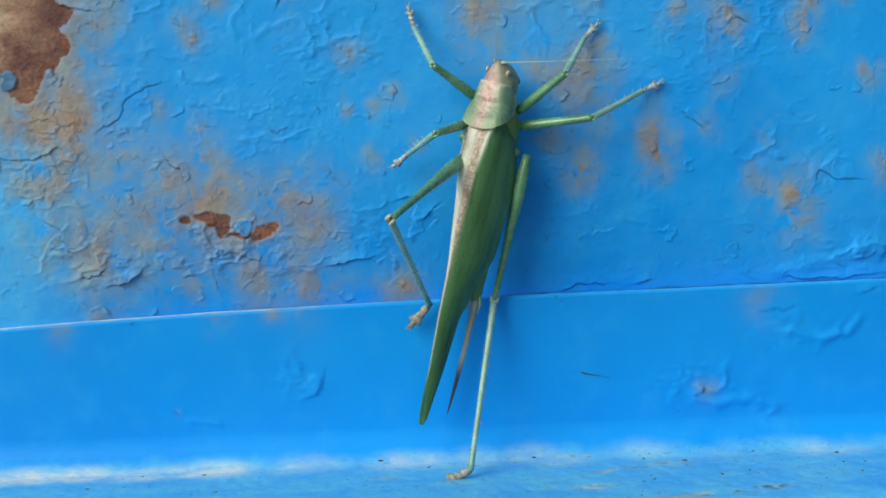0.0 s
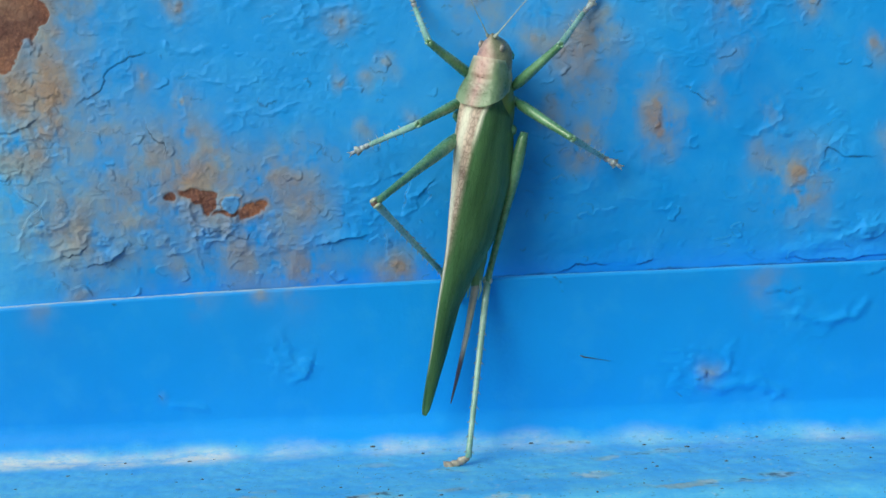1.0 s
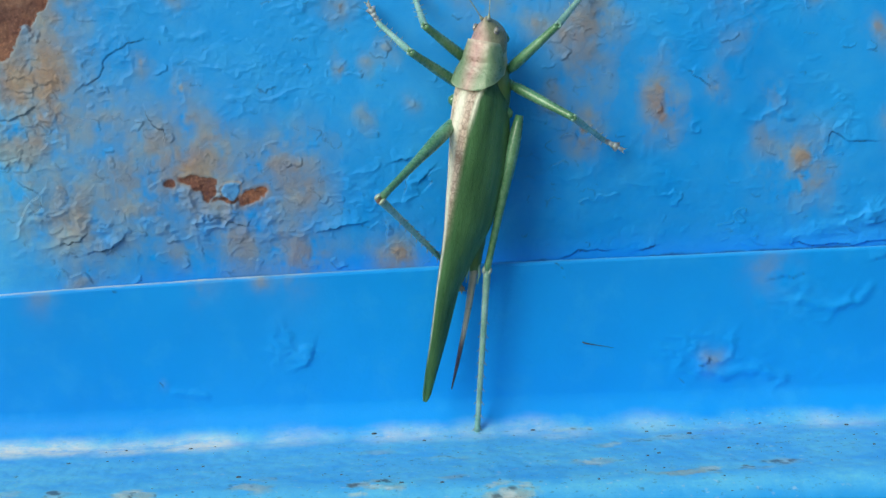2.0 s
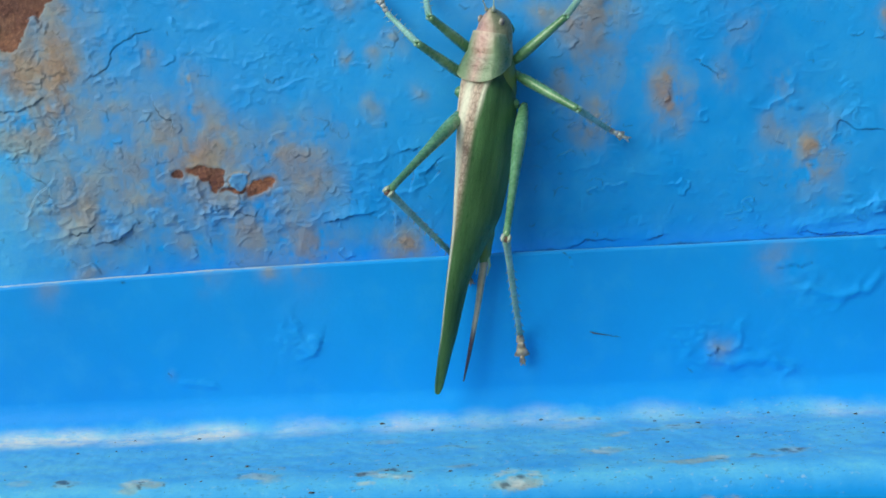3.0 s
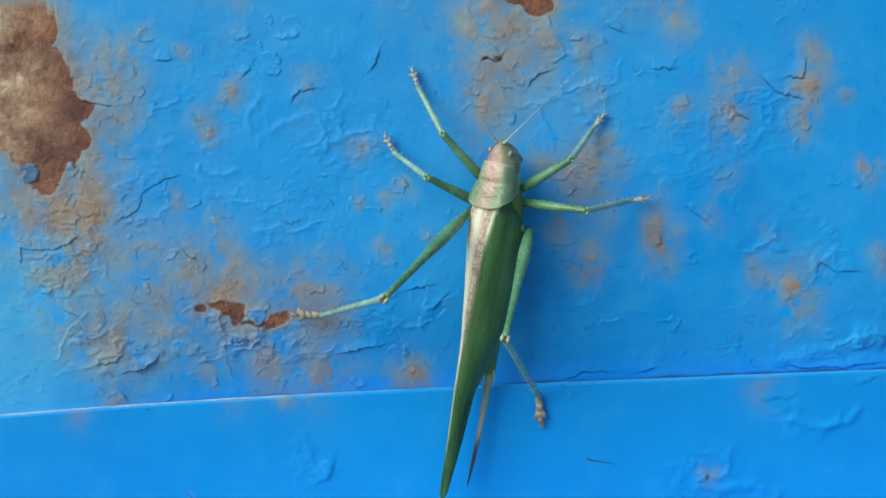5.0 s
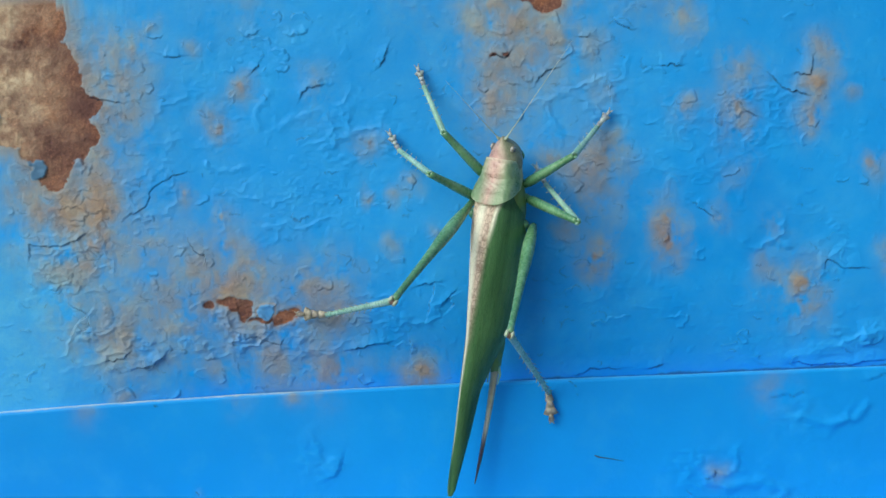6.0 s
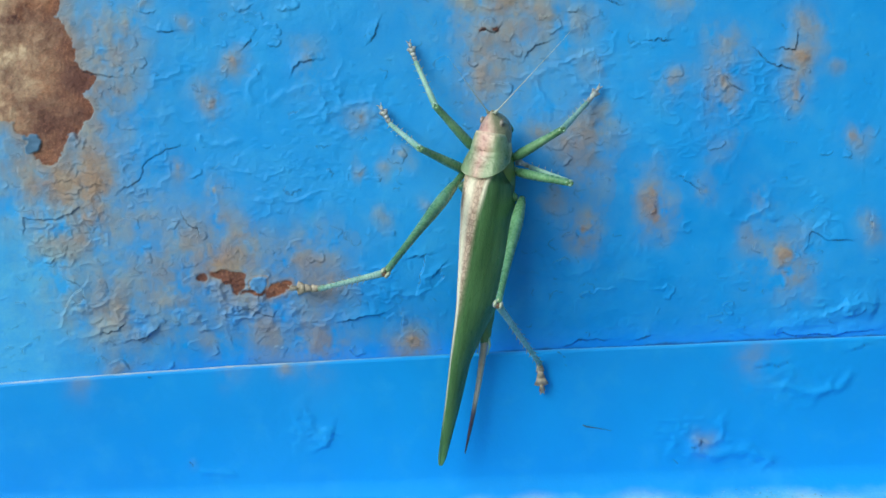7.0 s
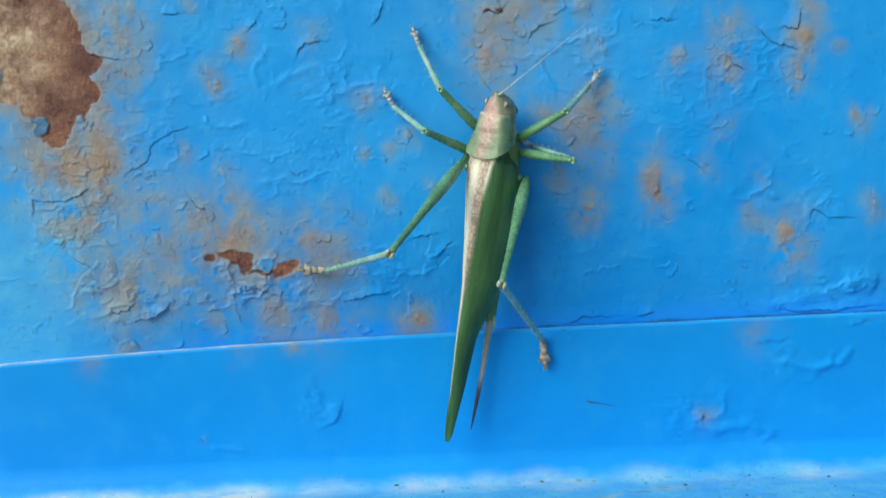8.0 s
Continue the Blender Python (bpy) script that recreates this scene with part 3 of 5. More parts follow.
    s.crack(((18.5, -3.5), (22.3, -2.9), (26.5, -2.4)), gap=0.25, lift=0.2)
    s.crack(((30.7, -2.8), (33.5, -2.7)), gap=0.3, lift=0.2)
    s.crack(((54.9, -2.8), (62.3, -3.0), (70.7, -2.3)), gap=0.1, lift=0.3)
    s.ridge(((51.2, -1.7), (57.7, -1.0), (65.1, 0.7), (69.3, 2.0)), 0.25, 1.1)
    s.ridge(((-31.7, 37.9), (-31.1, 41.5), (-28.6, 45.0)), 0.14, 0.6)
    s.ridge(((-29.0, 37.8), (-26.1, 40.0), (-22.4, 41.2)), 0.14, 0.6)
    s.ridge(((37.5, 31.2), (40.3, 33.4), (46.7, 33.6)), 0.05, 0.5)
    s.ridge(((-41.1, 33.6), (-37.5, 31.9), (-32.0, 32.5)), 0.14, 0.5)
    s.ridge(((65.1, 2.1), (67.9, 2.5), (71.4, 1.4)), 0.55, 1.8)
    s.flake(-31.7, 8.8, 1.5, 1.2)
    s.flake(-67.2, 33.2, 1.4, 1.9, 0.5)
    s.flake(-73.8, 41.0, 0.7, 2.3)
    s.ash = np.exp(-(((x + 74) / 9) ** 2 + ((z - 48) / 13) ** 2)) * (1.25 + 0.9 * s.patchy)
    s.stain = np.clip(s.stain + 0.10 * fbm(x, z, 7, 3, 31) * (s.stain > 0.05), 0, 1)
    s.flaky(0.036)
    s.chips(800, 5, np.clip(1.1 * s.stain + 0.05 + 0.6 * rough * soft(0.0, 0.4, fbm(x, z, 9, 3, 83)), 0, 1) * (1 - s.rust))
    # contact shade in the crevice at the seam, painted dark into the colour
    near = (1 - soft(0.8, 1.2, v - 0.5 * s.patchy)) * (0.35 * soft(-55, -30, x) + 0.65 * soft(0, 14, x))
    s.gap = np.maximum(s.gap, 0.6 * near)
    s.h -= s.rust * (0.20 + 0.12 * fbm(x, z, 1.6, 3, 41) + 0.10 * fbm(x, z, 6, 3, 42))
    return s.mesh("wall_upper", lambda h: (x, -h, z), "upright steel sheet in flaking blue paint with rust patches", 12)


def lower_wall():
    """The lower band: a lip at the seam, a flat band, a hollow corner and the ledge with its rounded nose."""
    x, u = np.meshgrid(steps(-84, 80, 0.3, -700, 700), np.concatenate([np.arange(0, 72, 0.3), 72 + np.cumsum(1.0 * 1.5 ** np.arange(15))]))
    top = seam(x)
    # along the profile: lip 0-1.6, band, corner (quarter circle), ledge, nose (quarter circle), front
    lip, rad, deep, nose = 1.4, 5.0, 16.8, 5.0
    flat = (top + 24.5)
    a1, a2 = lip, lip + flat
    a3 = a2 + rad * math.pi / 2
    a4 = a3 + deep
    a5 = a4 + nose * math.pi / 2
    t1 = np.clip(u / a1, 0, 1) * math.pi / 2
    proud = 0.7 - 0.004 * np.clip(x, -90, 90)
    y = 0.15 - (proud + 0.15) * np.sin(t1)
    z = top + 0.42 * np.cos(t1) - 0.42
    ny, nz = -np.sin(t1), np.cos(t1)
    z = z - np.clip(u - a1, 0, flat)
    y = y + 0.11 * np.clip(u - a1, 0, flat)
    t2 = np.clip((u - a2) / rad, 0, math.pi / 2)
    y = y - rad * (1 - np.cos(t2))
    z = z - rad * np.sin(t2)
    on = u > a2
    ny, nz = np.where(on, -np.cos(t2), ny), np.where(on, np.sin(t2), nz)
    run = np.clip(u - a3, 0, deep)
    y, z = y - run, z - 0.03 * run
    t3 = np.clip((u - a4) / nose, 0, math.pi / 2)
    y, z = y - nose * np.sin(t3), z - nose * (1 - np.cos(t3))
    on = u > a4
    ny, nz = np.where(on, -np.sin(t3), ny), np.where(on, np.cos(t3), nz)
    z = z - np.clip(u - a5, 0, None)
    q = -(u - a1) + top
    s = Sheet(x, q)
    s.h += fbm(x, q, 50, 3, 51) * 0.5 * soft(0, 6, u) + fbm(x, q, 12, 3, 52) * 0.07 + fbm(x, q, 2.5, 3, 53) * 0.02
    # lip: worn paint and the light its top edge catches, both painted white
    s.rubbed_lit = (1 - soft(0.4, 0.9, u - 0.4 * s.patchy)) * 0.62 * (1 - soft(-42, -2, x + 8 * s.patchy))
    # painted light: paler at the left end and on top of the lip
    s.pale = 0.05 * soft(-40, -76, x + 10 * s.patchy) + 0.4 * (1 - soft(0.3, 1.0, u)) + 0.05 * np.clip(fbm(x, q, 30, 3, 59), 0, 1)
    shelf = soft(2.8, 6.2, u - a2 + 1.2 * s.patchy)
    s.grime = shelf * (1 - soft(0, 6, u - a4 - 3)) * (0.3 + 0.7 * soft(-70, 20, x)) * np.clip(0.9 + 1.2 * fbm(x, q, 12, 3, 58), 0, 1.3)
    s.h += shelf * (fbm(x, q, 1.4, 3, 54) * 0.09)
    s.pale = s.pale + shelf * (1 - soft(0, 5, u - a4 - 2)) * np.clip(0.68 + 0.25 * fbm(x, q, 8, 4, 55) + 0.15 * fbm(x * 0.3, q, 2.5, 3, 57), 0, 0.9)
    for cx, cz, r, k in (
            (-27.6, -4.6, 1.5, 0.45), (-61.6, -5.6, 2.3, 0.24), (-35.5, -3.9, 2.1, 0.3), (41.1, -19.2, 1.5, 0.32),
            (50.0, -5.2, 2.9, 0.25), (-44.3, -21.0, 0.6, 0.12), (-22.5, -4.3, 3.1, 0.2),
    ):
        s.spot(cx, cz, r, k)
    for cx, cz, rx, rz, k, size in (
            (-23.4, -14.7, 5.4, 5.4, 0.3, 5), (41.5, -18.7, 10.0, 5.4, 0.4, 6), (57.4, -10.6, 10.0, 4.5, 0.25, 6),
            (55.5, -23.9, 8.1, 3.6, 0.25, 6),
    ):
        s.wrinkle(cx, cz, rx, rz, k, size, 71)
    s.crack(((50.0, -7.0), (52.3, -6.7), (53.7, -7.3), (55.3, -7.0)), gap=0.1, lift=0.15)
    s.crack(((39.4, -20.5), (40.6, -20.1), (41.1, -19.0)), gap=0.2, lift=0.3)
    s.crack(((-22.8, -18.8), (-21.3, -17.7), (-19.9, -14.8)), gap=0.04, lift=0.3)
    s.crack(((17.0, -2.9), (18.4, -3.9), (18.8, -6.1)), gap=0.06, lift=0.12)
    s.crack(((65.7, -4.4), (68.5, -3.6)), gap=0.1, lift=0.2)
    s.crack(((-50.6, -5.5), (-49.7, -5.3)), gap=0.2, lift=0.1)
    s.crack(((-44.7, -20.6), (-44.0, -21.4)), gap=0.2, lift=0.1)
    s.crack(((36.6, -22.9), (37.0, -23.5)), gap=0.2, lift=0.1)
    s.ridge(((50.9, -10.4), (60.2, -11.6), (63.9, -10.8), (66.7, -7.6)), 0.3, 0.6)
    s.ridge(((-43.4, -21.8), (-36.4, -22.8)), 0.2, 0.6)
    s.ridge(((37.7, -20.5), (43.4, -22.1), (49.0, -21.3), (55.5, -24.4)), 0.35, 0.9)
    # sky glare along the hollow corner, painted white together with some worn paint
    for cx, cz, r, k in (
            (-66.5, -31.8, 8.4, 1), (-59.5, -31.7, 7.2, 1), (-71.9, -32.3, 4.8, 0.92), (-49.8, -32.1, 6.0, 0.86),
            (-39.2, -31.7, 8.4, 1), (-24.2, -31.4, 6.0, 0.37), (-22.4, -30.5, 7.2, 0.22), (-10.1, -31.0, 4.8, 0.43),
            (-4.8, -31.0, 6.0, 0.37), (3.1, -30.8, 6.0, 0.25), (12.8, -30.3, 6.0, 0.34), (18.0, -32.3, 5.4, 0.37),
            (31.2, -30.4, 7.2, 0.19), (58.3, -31.2, 4.8, 0.31), (62.7, -32.3, 4.8, 0.25), (42.5, -32.3, 9.6, 0.12),
    ):
        s.white_glare(cx, cz, r, 2.8, k)
    for cx, cz, rx, rz, k in (
            (-43.3, -50.9, 3.1, 2.0, 0.88), (-54.8, -49.3, 2.2, 1.4, 0.5), (-61.8, -48.6, 2.0, 1.4, 0.38), (-27.7, -49.3, 3.6, 1.7, 0.62),
            (-25.7, -46.4, 1.8, 0.8, 0.62), (-10.2, -49.7, 5.4, 2.2, 0.88), (1.0, -48.0, 1.8, 1.1, 0.5), (8.3, -52.0, 4.0, 2.0, 0.88),
            (20.0, -42.9, 5.4, 1.7, 0.75), (19.2, -30.9, 4.0, 0.6, 0.5), (36.1, -48.3, 7.2, 1.4, 1), (24.5, -37.4, 3.6, 1.4, 0.62),
            (46.1, -46.5, 3.6, 1.4, 0.5), (36.7, -56.2, 2.7, 1.4, 0.5), (32.9, -35.3, 5.4, 1.7, 0.38), (0.3, -40.0, 3.6, 1.1, 0.38),
            (-9.9, -36.8, 4.5, 1.1, 0.31),
    ):
        s.scrape(cx, cz, rx, rz, k)
    return s.mesh("wall_lower", lambda h: (x, y + ny * h, z + nz * h), "smooth blue painted lower band curving into a worn dirty ledge", 30, 14)


# ---- the katydid ----
def part(name, bm, mat, parent, label="", at=None, smooth=True):
    me = bpy.data.meshes.new(name)
    bmesh.ops.recalc_face_normals(bm, faces=bm.faces)
    bm.to_mesh(me)
    bm.free()
    me.polygons.foreach_set("use_smooth", [smooth] * len(me.polygons))
    for m in mat if isinstance(mat, (list, tuple)) else (mat,):
        me.materials.append(m)
    ob = new(name, me)
    ob.parent = parent
    if at is not None:
        ob.matrix_basis = at
    return tagged(ob, label=label)


def tube(bm, rings, segs=16, turn=None, slot=0):
    """A closed body of rings (x, y, z, half width across, half height), that runs along the rings' centres."""
    c = [Vector(r[:3]) for r in rings]
    loops = []
    for k, r in enumerate(rings):
        ahead = (c[min(k + 1, len(c) - 1)] - c[max(k - 1, 0)]).normalized()
        up = Vector((0, 0, 1)) if abs(ahead.z) < 0.95 else Vector((1, 0, 0))
        side = ahead.cross(up).normalized()
        up = side.cross(ahead)
        loops.append([bm.verts.new((c[k] + side * math.cos(a) * r[3] + up * math.sin(a) * r[4]) * MM) for a in (2 * math.pi * j / segs for j in range(segs))])
    for p, q in zip(loops, loops[1:]):
        for j in range(segs):
            f = bm.faces.new((p[j], p[(j + 1) % segs], q[(j + 1) % segs], q[j]))
            f.material_index = slot
    for loop in (loops[0], loops[-1]):
        bm.faces.new(loop).material_index = slot
    return loops


def smooth_rings(rings, n):
    """n rings that pass evenly through the given ones."""
    a = np.array(rings, float)
    t = np.linspace(0, 1, len(a))
    u = np.linspace(0, 1, n)
    out = np.stack([np.interp(u, t, a[:, k]) for k in range(a.shape[1])], 1)
    for _ in range(2):
        out[1:-1] = (out[:-2] + 2 * out[1:-1] + out[2:]) / 4
    return out.tolist()


def ball(bm, x, y, z, rx, ry, rz, seg=14):
    bmesh.ops.create_uvsphere(bm, u_segments=seg, v_segments=seg // 2 + 1, radius=1.0, matrix=Matrix.Translation(Vector((x, y, z)) * MM) @ Matrix.Diagonal((rx * MM, ry * MM, rz * MM, 1)))


def ringed(rings):
    """The same rings with the soft folds of a segmented belly."""
    return [(*r[:3], r[3] * (1 - 0.05 * abs(math.sin(r[1] * 1.05))), r[4] * (1 - 0.05 * abs(math.sin(r[1] * 1.05)))) for r in rings]


LEAN = -32
WING_ROLL = Matrix.Translation((0, 0, 5.5 * MM)) @ pose(0, 0, 0, 0, -31, 0) @ Matrix.Translation((0, 0, -5.5 * MM))
ROLL = Matrix.Translation((0.85 * MM, 0, 5.5 * MM)) @ pose(0, 0, 0, 0, LEAN, 0) @ Matrix.Translation((0, 0, -5.5 * MM))


def shade(ob, value, key="dorsal"):
    """A point attribute from a function of the place in millimetres."""
    at = ob.data.attributes.new(key, "FLOAT", "POINT")
    at.data.foreach_set("value", [min(max(value(v.co / MM), 0), 1) for v in ob.data.vertices])


def forewing(katydid, s):
    """One folded forewing: a narrow pale field on the back that bends over into a tall green flank."""
    n, k = 80, 26
    stops = (0, 0.1, 0.3, 0.5, 0.7, 1)
    wide = (2.4, 1.9, 0.95, 0.40, 0.22, 0.10)
    bm = bmesh.new()
    grid = []
    for i in range(n + 1):
        u = i / n
        y = -8.2 - 49.2 * u
        half = np.interp(u, (0, 0.05, 0.1, 0.25, 0.42, 0.55, 0.64, 0.8, 0.93, 0.98, 1), (3.2, 4.5, 5.0, 5.4, 4.7, 3.0, 2.0, 1.6, 1.3, 1.1, 0.6) if s > 0 else (2.6, 2.9, 3.1, 3.2, 2.7, 2.3, 2.0, 1.5, 1.1, 0.95, 0.55))
        field = np.interp(u, stops, wide)
        top = np.interp(u, (0, 0.06, 0.14, 0.4, 0.7, 0.92, 1), (7.7, 8.8, 9.4, 8.8, 7.4, 6.2, 5.4)) + (0.3 if s > 0 else -0.35) * (1 - 0.8 * u)
        low = np.interp(u, (0, 0.15, 0.42, 0.55, 0.64, 0.8, 1), (3.6, 2.2, 2.9, 3.8, 4.3, 4.4, 5.0))
        shift = np.interp(u, (0, 0.2, 0.45, 0.8, 1), (0.2, 0.6, 1.0, 0.5, 0))
        row = []
        for j in range(k + 1):
            v = j / k
            if v < 0.3:
                w = v / 0.3
                x, z = (-0.6 * field if s > 0 else 0.3 * field) * (1 - w) + field * w, top - 0.12 * w * w
            else:
                w = (v - 0.3) / 0.7
                x = field + (half - field) * (0.6 * math.sin(w * math.pi / 2) ** 0.85 + 0.4 * w)
                z = top - 0.12 - (top - low) * (0.6 * (1 - math.cos(w * math.pi / 2)) ** 0.95 + 0.4 * w)
                x -= 0.6 * w ** 4
                z += 0.035 * math.sin(w * 34) * min(1, 3 * u) * (1 - u)
            row.append(bm.verts.new(WING_ROLL @ (Vector((s * x + shift, y, z)) * MM)))
        grid.append(row)
    for p, q in zip(grid, grid[1:]):
        for j in range(k):
            bm.faces.new((p[j], p[j + 1], q[j + 1], q[j]))
    bmesh.ops.solidify(bm, geom=bm.faces[:], thickness=0.16 * MM)
    ob = part("forewing", bm, WING, katydid, "long folded green forewing, pale along the back")
    back = WING_ROLL.inverted()

    def pale(co):
        q = back @ (co * MM) / MM
        u = (-8.2 - q.y) / 49.2
        shift = np.interp(u, (0, 0.2, 0.45, 0.8, 1), (0.2, 0.6, 1.0, 0.5, 0))
        return (np.interp(u, stops, wide) + 0.25 - abs(q.x - shift)) / 0.5 * float(np.interp(u, (0, 0.28, 0.42, 0.54), (1, 0.85, 0.4, 0)))
    shade(ob, pale)

    def rim(co):
        q = back @ (co * MM) / MM
        u = (-8.2 - q.y) / 49.2
        shift = np.interp(u, (0, 0.2, 0.45, 0.8, 1), (0.2, 0.6, 1.0, 0.5, 0))
        w, across = np.interp(u, stops, wide), q.x - shift
        left = (1 - abs(across + w + 0.2) / 0.46) * float(np.interp(u, (0, 0.03, 0.6, 0.78, 0.88), (0, 1.2, 1.0, 0.6, 0)))
        right = (1 - abs(across - w - 0.1) / 0.40) * float(np.interp(u, (0, 0.02, 0.1, 0.17), (0, 1.3, 1.0, 0)))
        mid = (1.6 - abs(across - w * float(np.interp(u, (0, 0.1, 0.25, 0.45), (-0.05, -0.15, -0.5, -0.7)))) / (float(np.interp(u, (0, 0.25), (0.20, 0.36))) * w + 0.10)) * float(np.interp(u, (0, 0.5, 0.65), (0.85, 0.9, 0)))
        return max(left, right, mid) * (q.z > 4.5)
    shade(ob, rim, "rim")
    return ob


def trunk(katydid):
    bm = bmesh.new()
    tube(bm, smooth_rings([(0, 0.3, 7.6, 0.22, 0.35), (0, -0.15, 7.2, 0.75, 0.9), (0, -0.8, 6.7, 1.65, 1.7), (0, -1.5, 6.2, 2.2, 2.35), (0, -2.3, 5.7, 2.5, 2.95), (0, -3.2, 5.5, 2.55, 3.1), (0, -4.0, 5.4, 2.5, 3.1), (0, -5.0, 5.4, 2.2, 2.9)], 20), 24)
    bm.transform(ROLL)
    head = part("head", bm, HEAD, katydid, "blunt green head with a pinkish crown")
    shade(head, lambda co: (0.9 + 0.42 * max(0.0, -co.y) - abs(co.x + 0.9)) / 1.7)
    for s in (-1, 1):
        bm = bmesh.new()
        ball(bm, s * 1.78, -1.3, 6.9, 0.36, 0.62, 0.60)
        bm.transform(ROLL)
        part("eye", bm, EYE, head, "small pale grey compound eye")
    for s in (-1, 1):
        bm = bmesh.new()
        tube(bm, [(s * 0.8, -1.4, 3.6, 0.2, 0.2), (s * 1.1, -1.5, 2.8, 0.18, 0.18), (s * 1.2, -2.0, 2.2, 0.17, 0.17), (s * 1.1, -2.5, 1.9, 0.1, 0.1)], 8)
        bm.transform(ROLL)
        part("palp", bm, LEG, head)
    # the saddle over the thorax
    bm = bmesh.new()
    rows = []
    n, k = 22, 22
    for i in range(n + 1):
        u = i / n
        half = np.interp(u, (0, 0.3, 0.7, 1), (2.45, 2.75, 3.35, 3.6))
        top = np.interp(u, (0, 0.35, 0.5, 0.8, 1), (8.55, 8.75, 8.7, 9.5, 9.75))
        row = []
        for j in range(k + 1):
            a = -1 + 2 * j / k
            e = abs(a)
            x = half * math.sin(min(e, 0.72) / 0.72 * math.pi / 2) ** 0.85 * (1 if a > 0 else -1)
            z = top - 0.5 * min(e / 0.5, 1) ** 2 - 4.6 * max(0, (e - 0.42) / 0.58) ** 1.25
            x -= (1 if a > 0 else -1) * 0.6 * max(0, (e - 0.7) / 0.3)
            y = -3.0 - 6.3 * u - (0.9 * (1 - (e / 0.45) ** 2) if e < 0.45 else -3.8 * (e - 0.45)) * u
            y -= 0.12 * math.exp(-((u - 0.42) / 0.05) ** 2)
            z -= 0.16 * math.exp(-((u - 0.42) / 0.045) ** 2) * (e < 0.5) + 0.10 * math.exp(-((u - 0.05) / 0.04) ** 2)
            row.append(bm.verts.new(ROLL @ (Vector((x, y, z)) * MM)))
        rows.append(row)
    for p, q in zip(rows, rows[1:]):
        for j in range(k):
            bm.faces.new((p[j], p[j + 1], q[j + 1], q[j]))
    bmesh.ops.solidify(bm, geom=bm.faces[:], thickness=0.18 * MM)
    ob = part("pronotum", bm, BACK, katydid, "saddle-shaped green pronotum with a pink middle")
    back = ROLL.inverted()

    def pink(co):
        q = back @ (co * MM) / MM
        u = (-3.0 - q.y) / 6.3
        return (float(np.interp(u, (0, 0.4, 0.55, 1), (2.3, 2.2, 1.9, 1.5))) - abs(q.x)) / 1.8
    shade(ob, pink)

    def collar(co):
        q = back @ (co * MM) / MM
        return max(0.45 * (1 - abs(q.y + 3.1) / 0.32), 0.55 * (1 - abs(q.y + 6.9 + 0.35 * abs(q.x)) / 0.2) * (abs(q.x) < 1.1), 0.35 * (q.z < 5.0))
    shade(ob, collar, "rim")
    for x, y in ((-0.5, -4.6), (0.4, -4.4), (-0.75, -5.6), (-0.4, -5.85), (0.0, -5.65), (0.4, -5.9)):
        bm = bmesh.new()
        ball(bm, x, y, 8.62, 0.20 if y < -5 else 0.09, 0.10 if y < -5 else 0.07, 0.08, 8)
        bm.transform(ROLL)
        part("spot", bm, DARK, ob, "small dark red mark")
    bm = bmesh.new()
    tube(bm, smooth_rings([(0.4, -4.2, 4.6, 2.2, 2.4), (1.0, -7, 4.5, 3.4, 2.9), (1.4, -10, 4.4, 3.9, 3.0), (1.6, -14, 4.5, 3.8, 3.1)], 16), 20)
    part("thorax", bm, BODY, katydid, "green underside of the thorax")
    bm = bmesh.new()
    tube(bm, ringed(smooth_rings([(1.5, -13.2, 4.5, 3.3, 2.9), (1.7, -20, 4.5, 3.5, 3.0), (2.2, -27, 4.2, 3.1, 2.7), (3.2, -32, 3.8, 2.2, 2.1), (4.1, -35.5, 3.4, 1.2, 1.2), (4.4, -37, 3.2, 0.6, 0.7)], 60)), 20)
    body = part("abdomen", bm, BODY, katydid, "soft ringed green abdomen")
    for s in (-1, 1):
        bm = bmesh.new()
        tube(bm, [(4.2 + s * 0.6, -35.6, 3.9, 0.28, 0.28), (4.3 + s * 0.95, -37.0, 4.0, 0.2, 0.2), (4.3 + s * 0.8, -38.6, 3.8, 0.08, 0.08)], 8)
        part("cercus", bm, SHANK, body)
    bm = bmesh.new()
    tube(bm, smooth_rings([(4.2, -34.5, 3.4, 0.95, 1.0), (4.4, -37.5, 3.1, 0.62, 0.9), (4.5, -44, 2.7, 0.45, 0.8), (4.3, -51, 2.5, 0.33, 0.65), (4.05, -55.6, 2.5, 0.10, 0.18)], 28), 12)
    ob = part("ovipositor", bm, BLADE, katydid, "long brown blade-like ovipositor with a dark tip")
    shade(ob, lambda co: (-46.5 - co.y) / 2.5)
    for key, (x, y, z) in HIPS.items():
        bm = bmesh.new()
        x -= 1.2 if key == "HR" else 0
        r = 1.25 if key[0] == "H" else 1.0
        tube(bm, smooth_rings([(x * 0.55 + 0.3, y, z - 0.5, r * 1.05, r * 1.05), (x * 0.8, y, z - 0.2, r, r), (x, y, z, r * 0.72, r * 0.75), (x + (0.5 if x > 0 else -0.5), y, z + 0.1, r * 0.35, r * 0.4)], 10), 12)
        part("coxa", bm, LEG, katydid, "rounded green leg base")


def limb_tube(length, radii, squash=1.0, bow=0.0, n=22, segs=14):
    """Rings for a limb along its own x axis."""
    u = np.linspace(0, 1, n)
    pos, rad = zip(*radii)
    r = np.interp(u, pos, rad)
    r[1:-1] = (r[:-2] + 2 * r[1:-1] + r[2:]) / 4
    return [(a * length, 0, bow * 4 * a * (1 - a), q * squash, q) for a, q in zip(u, r)]


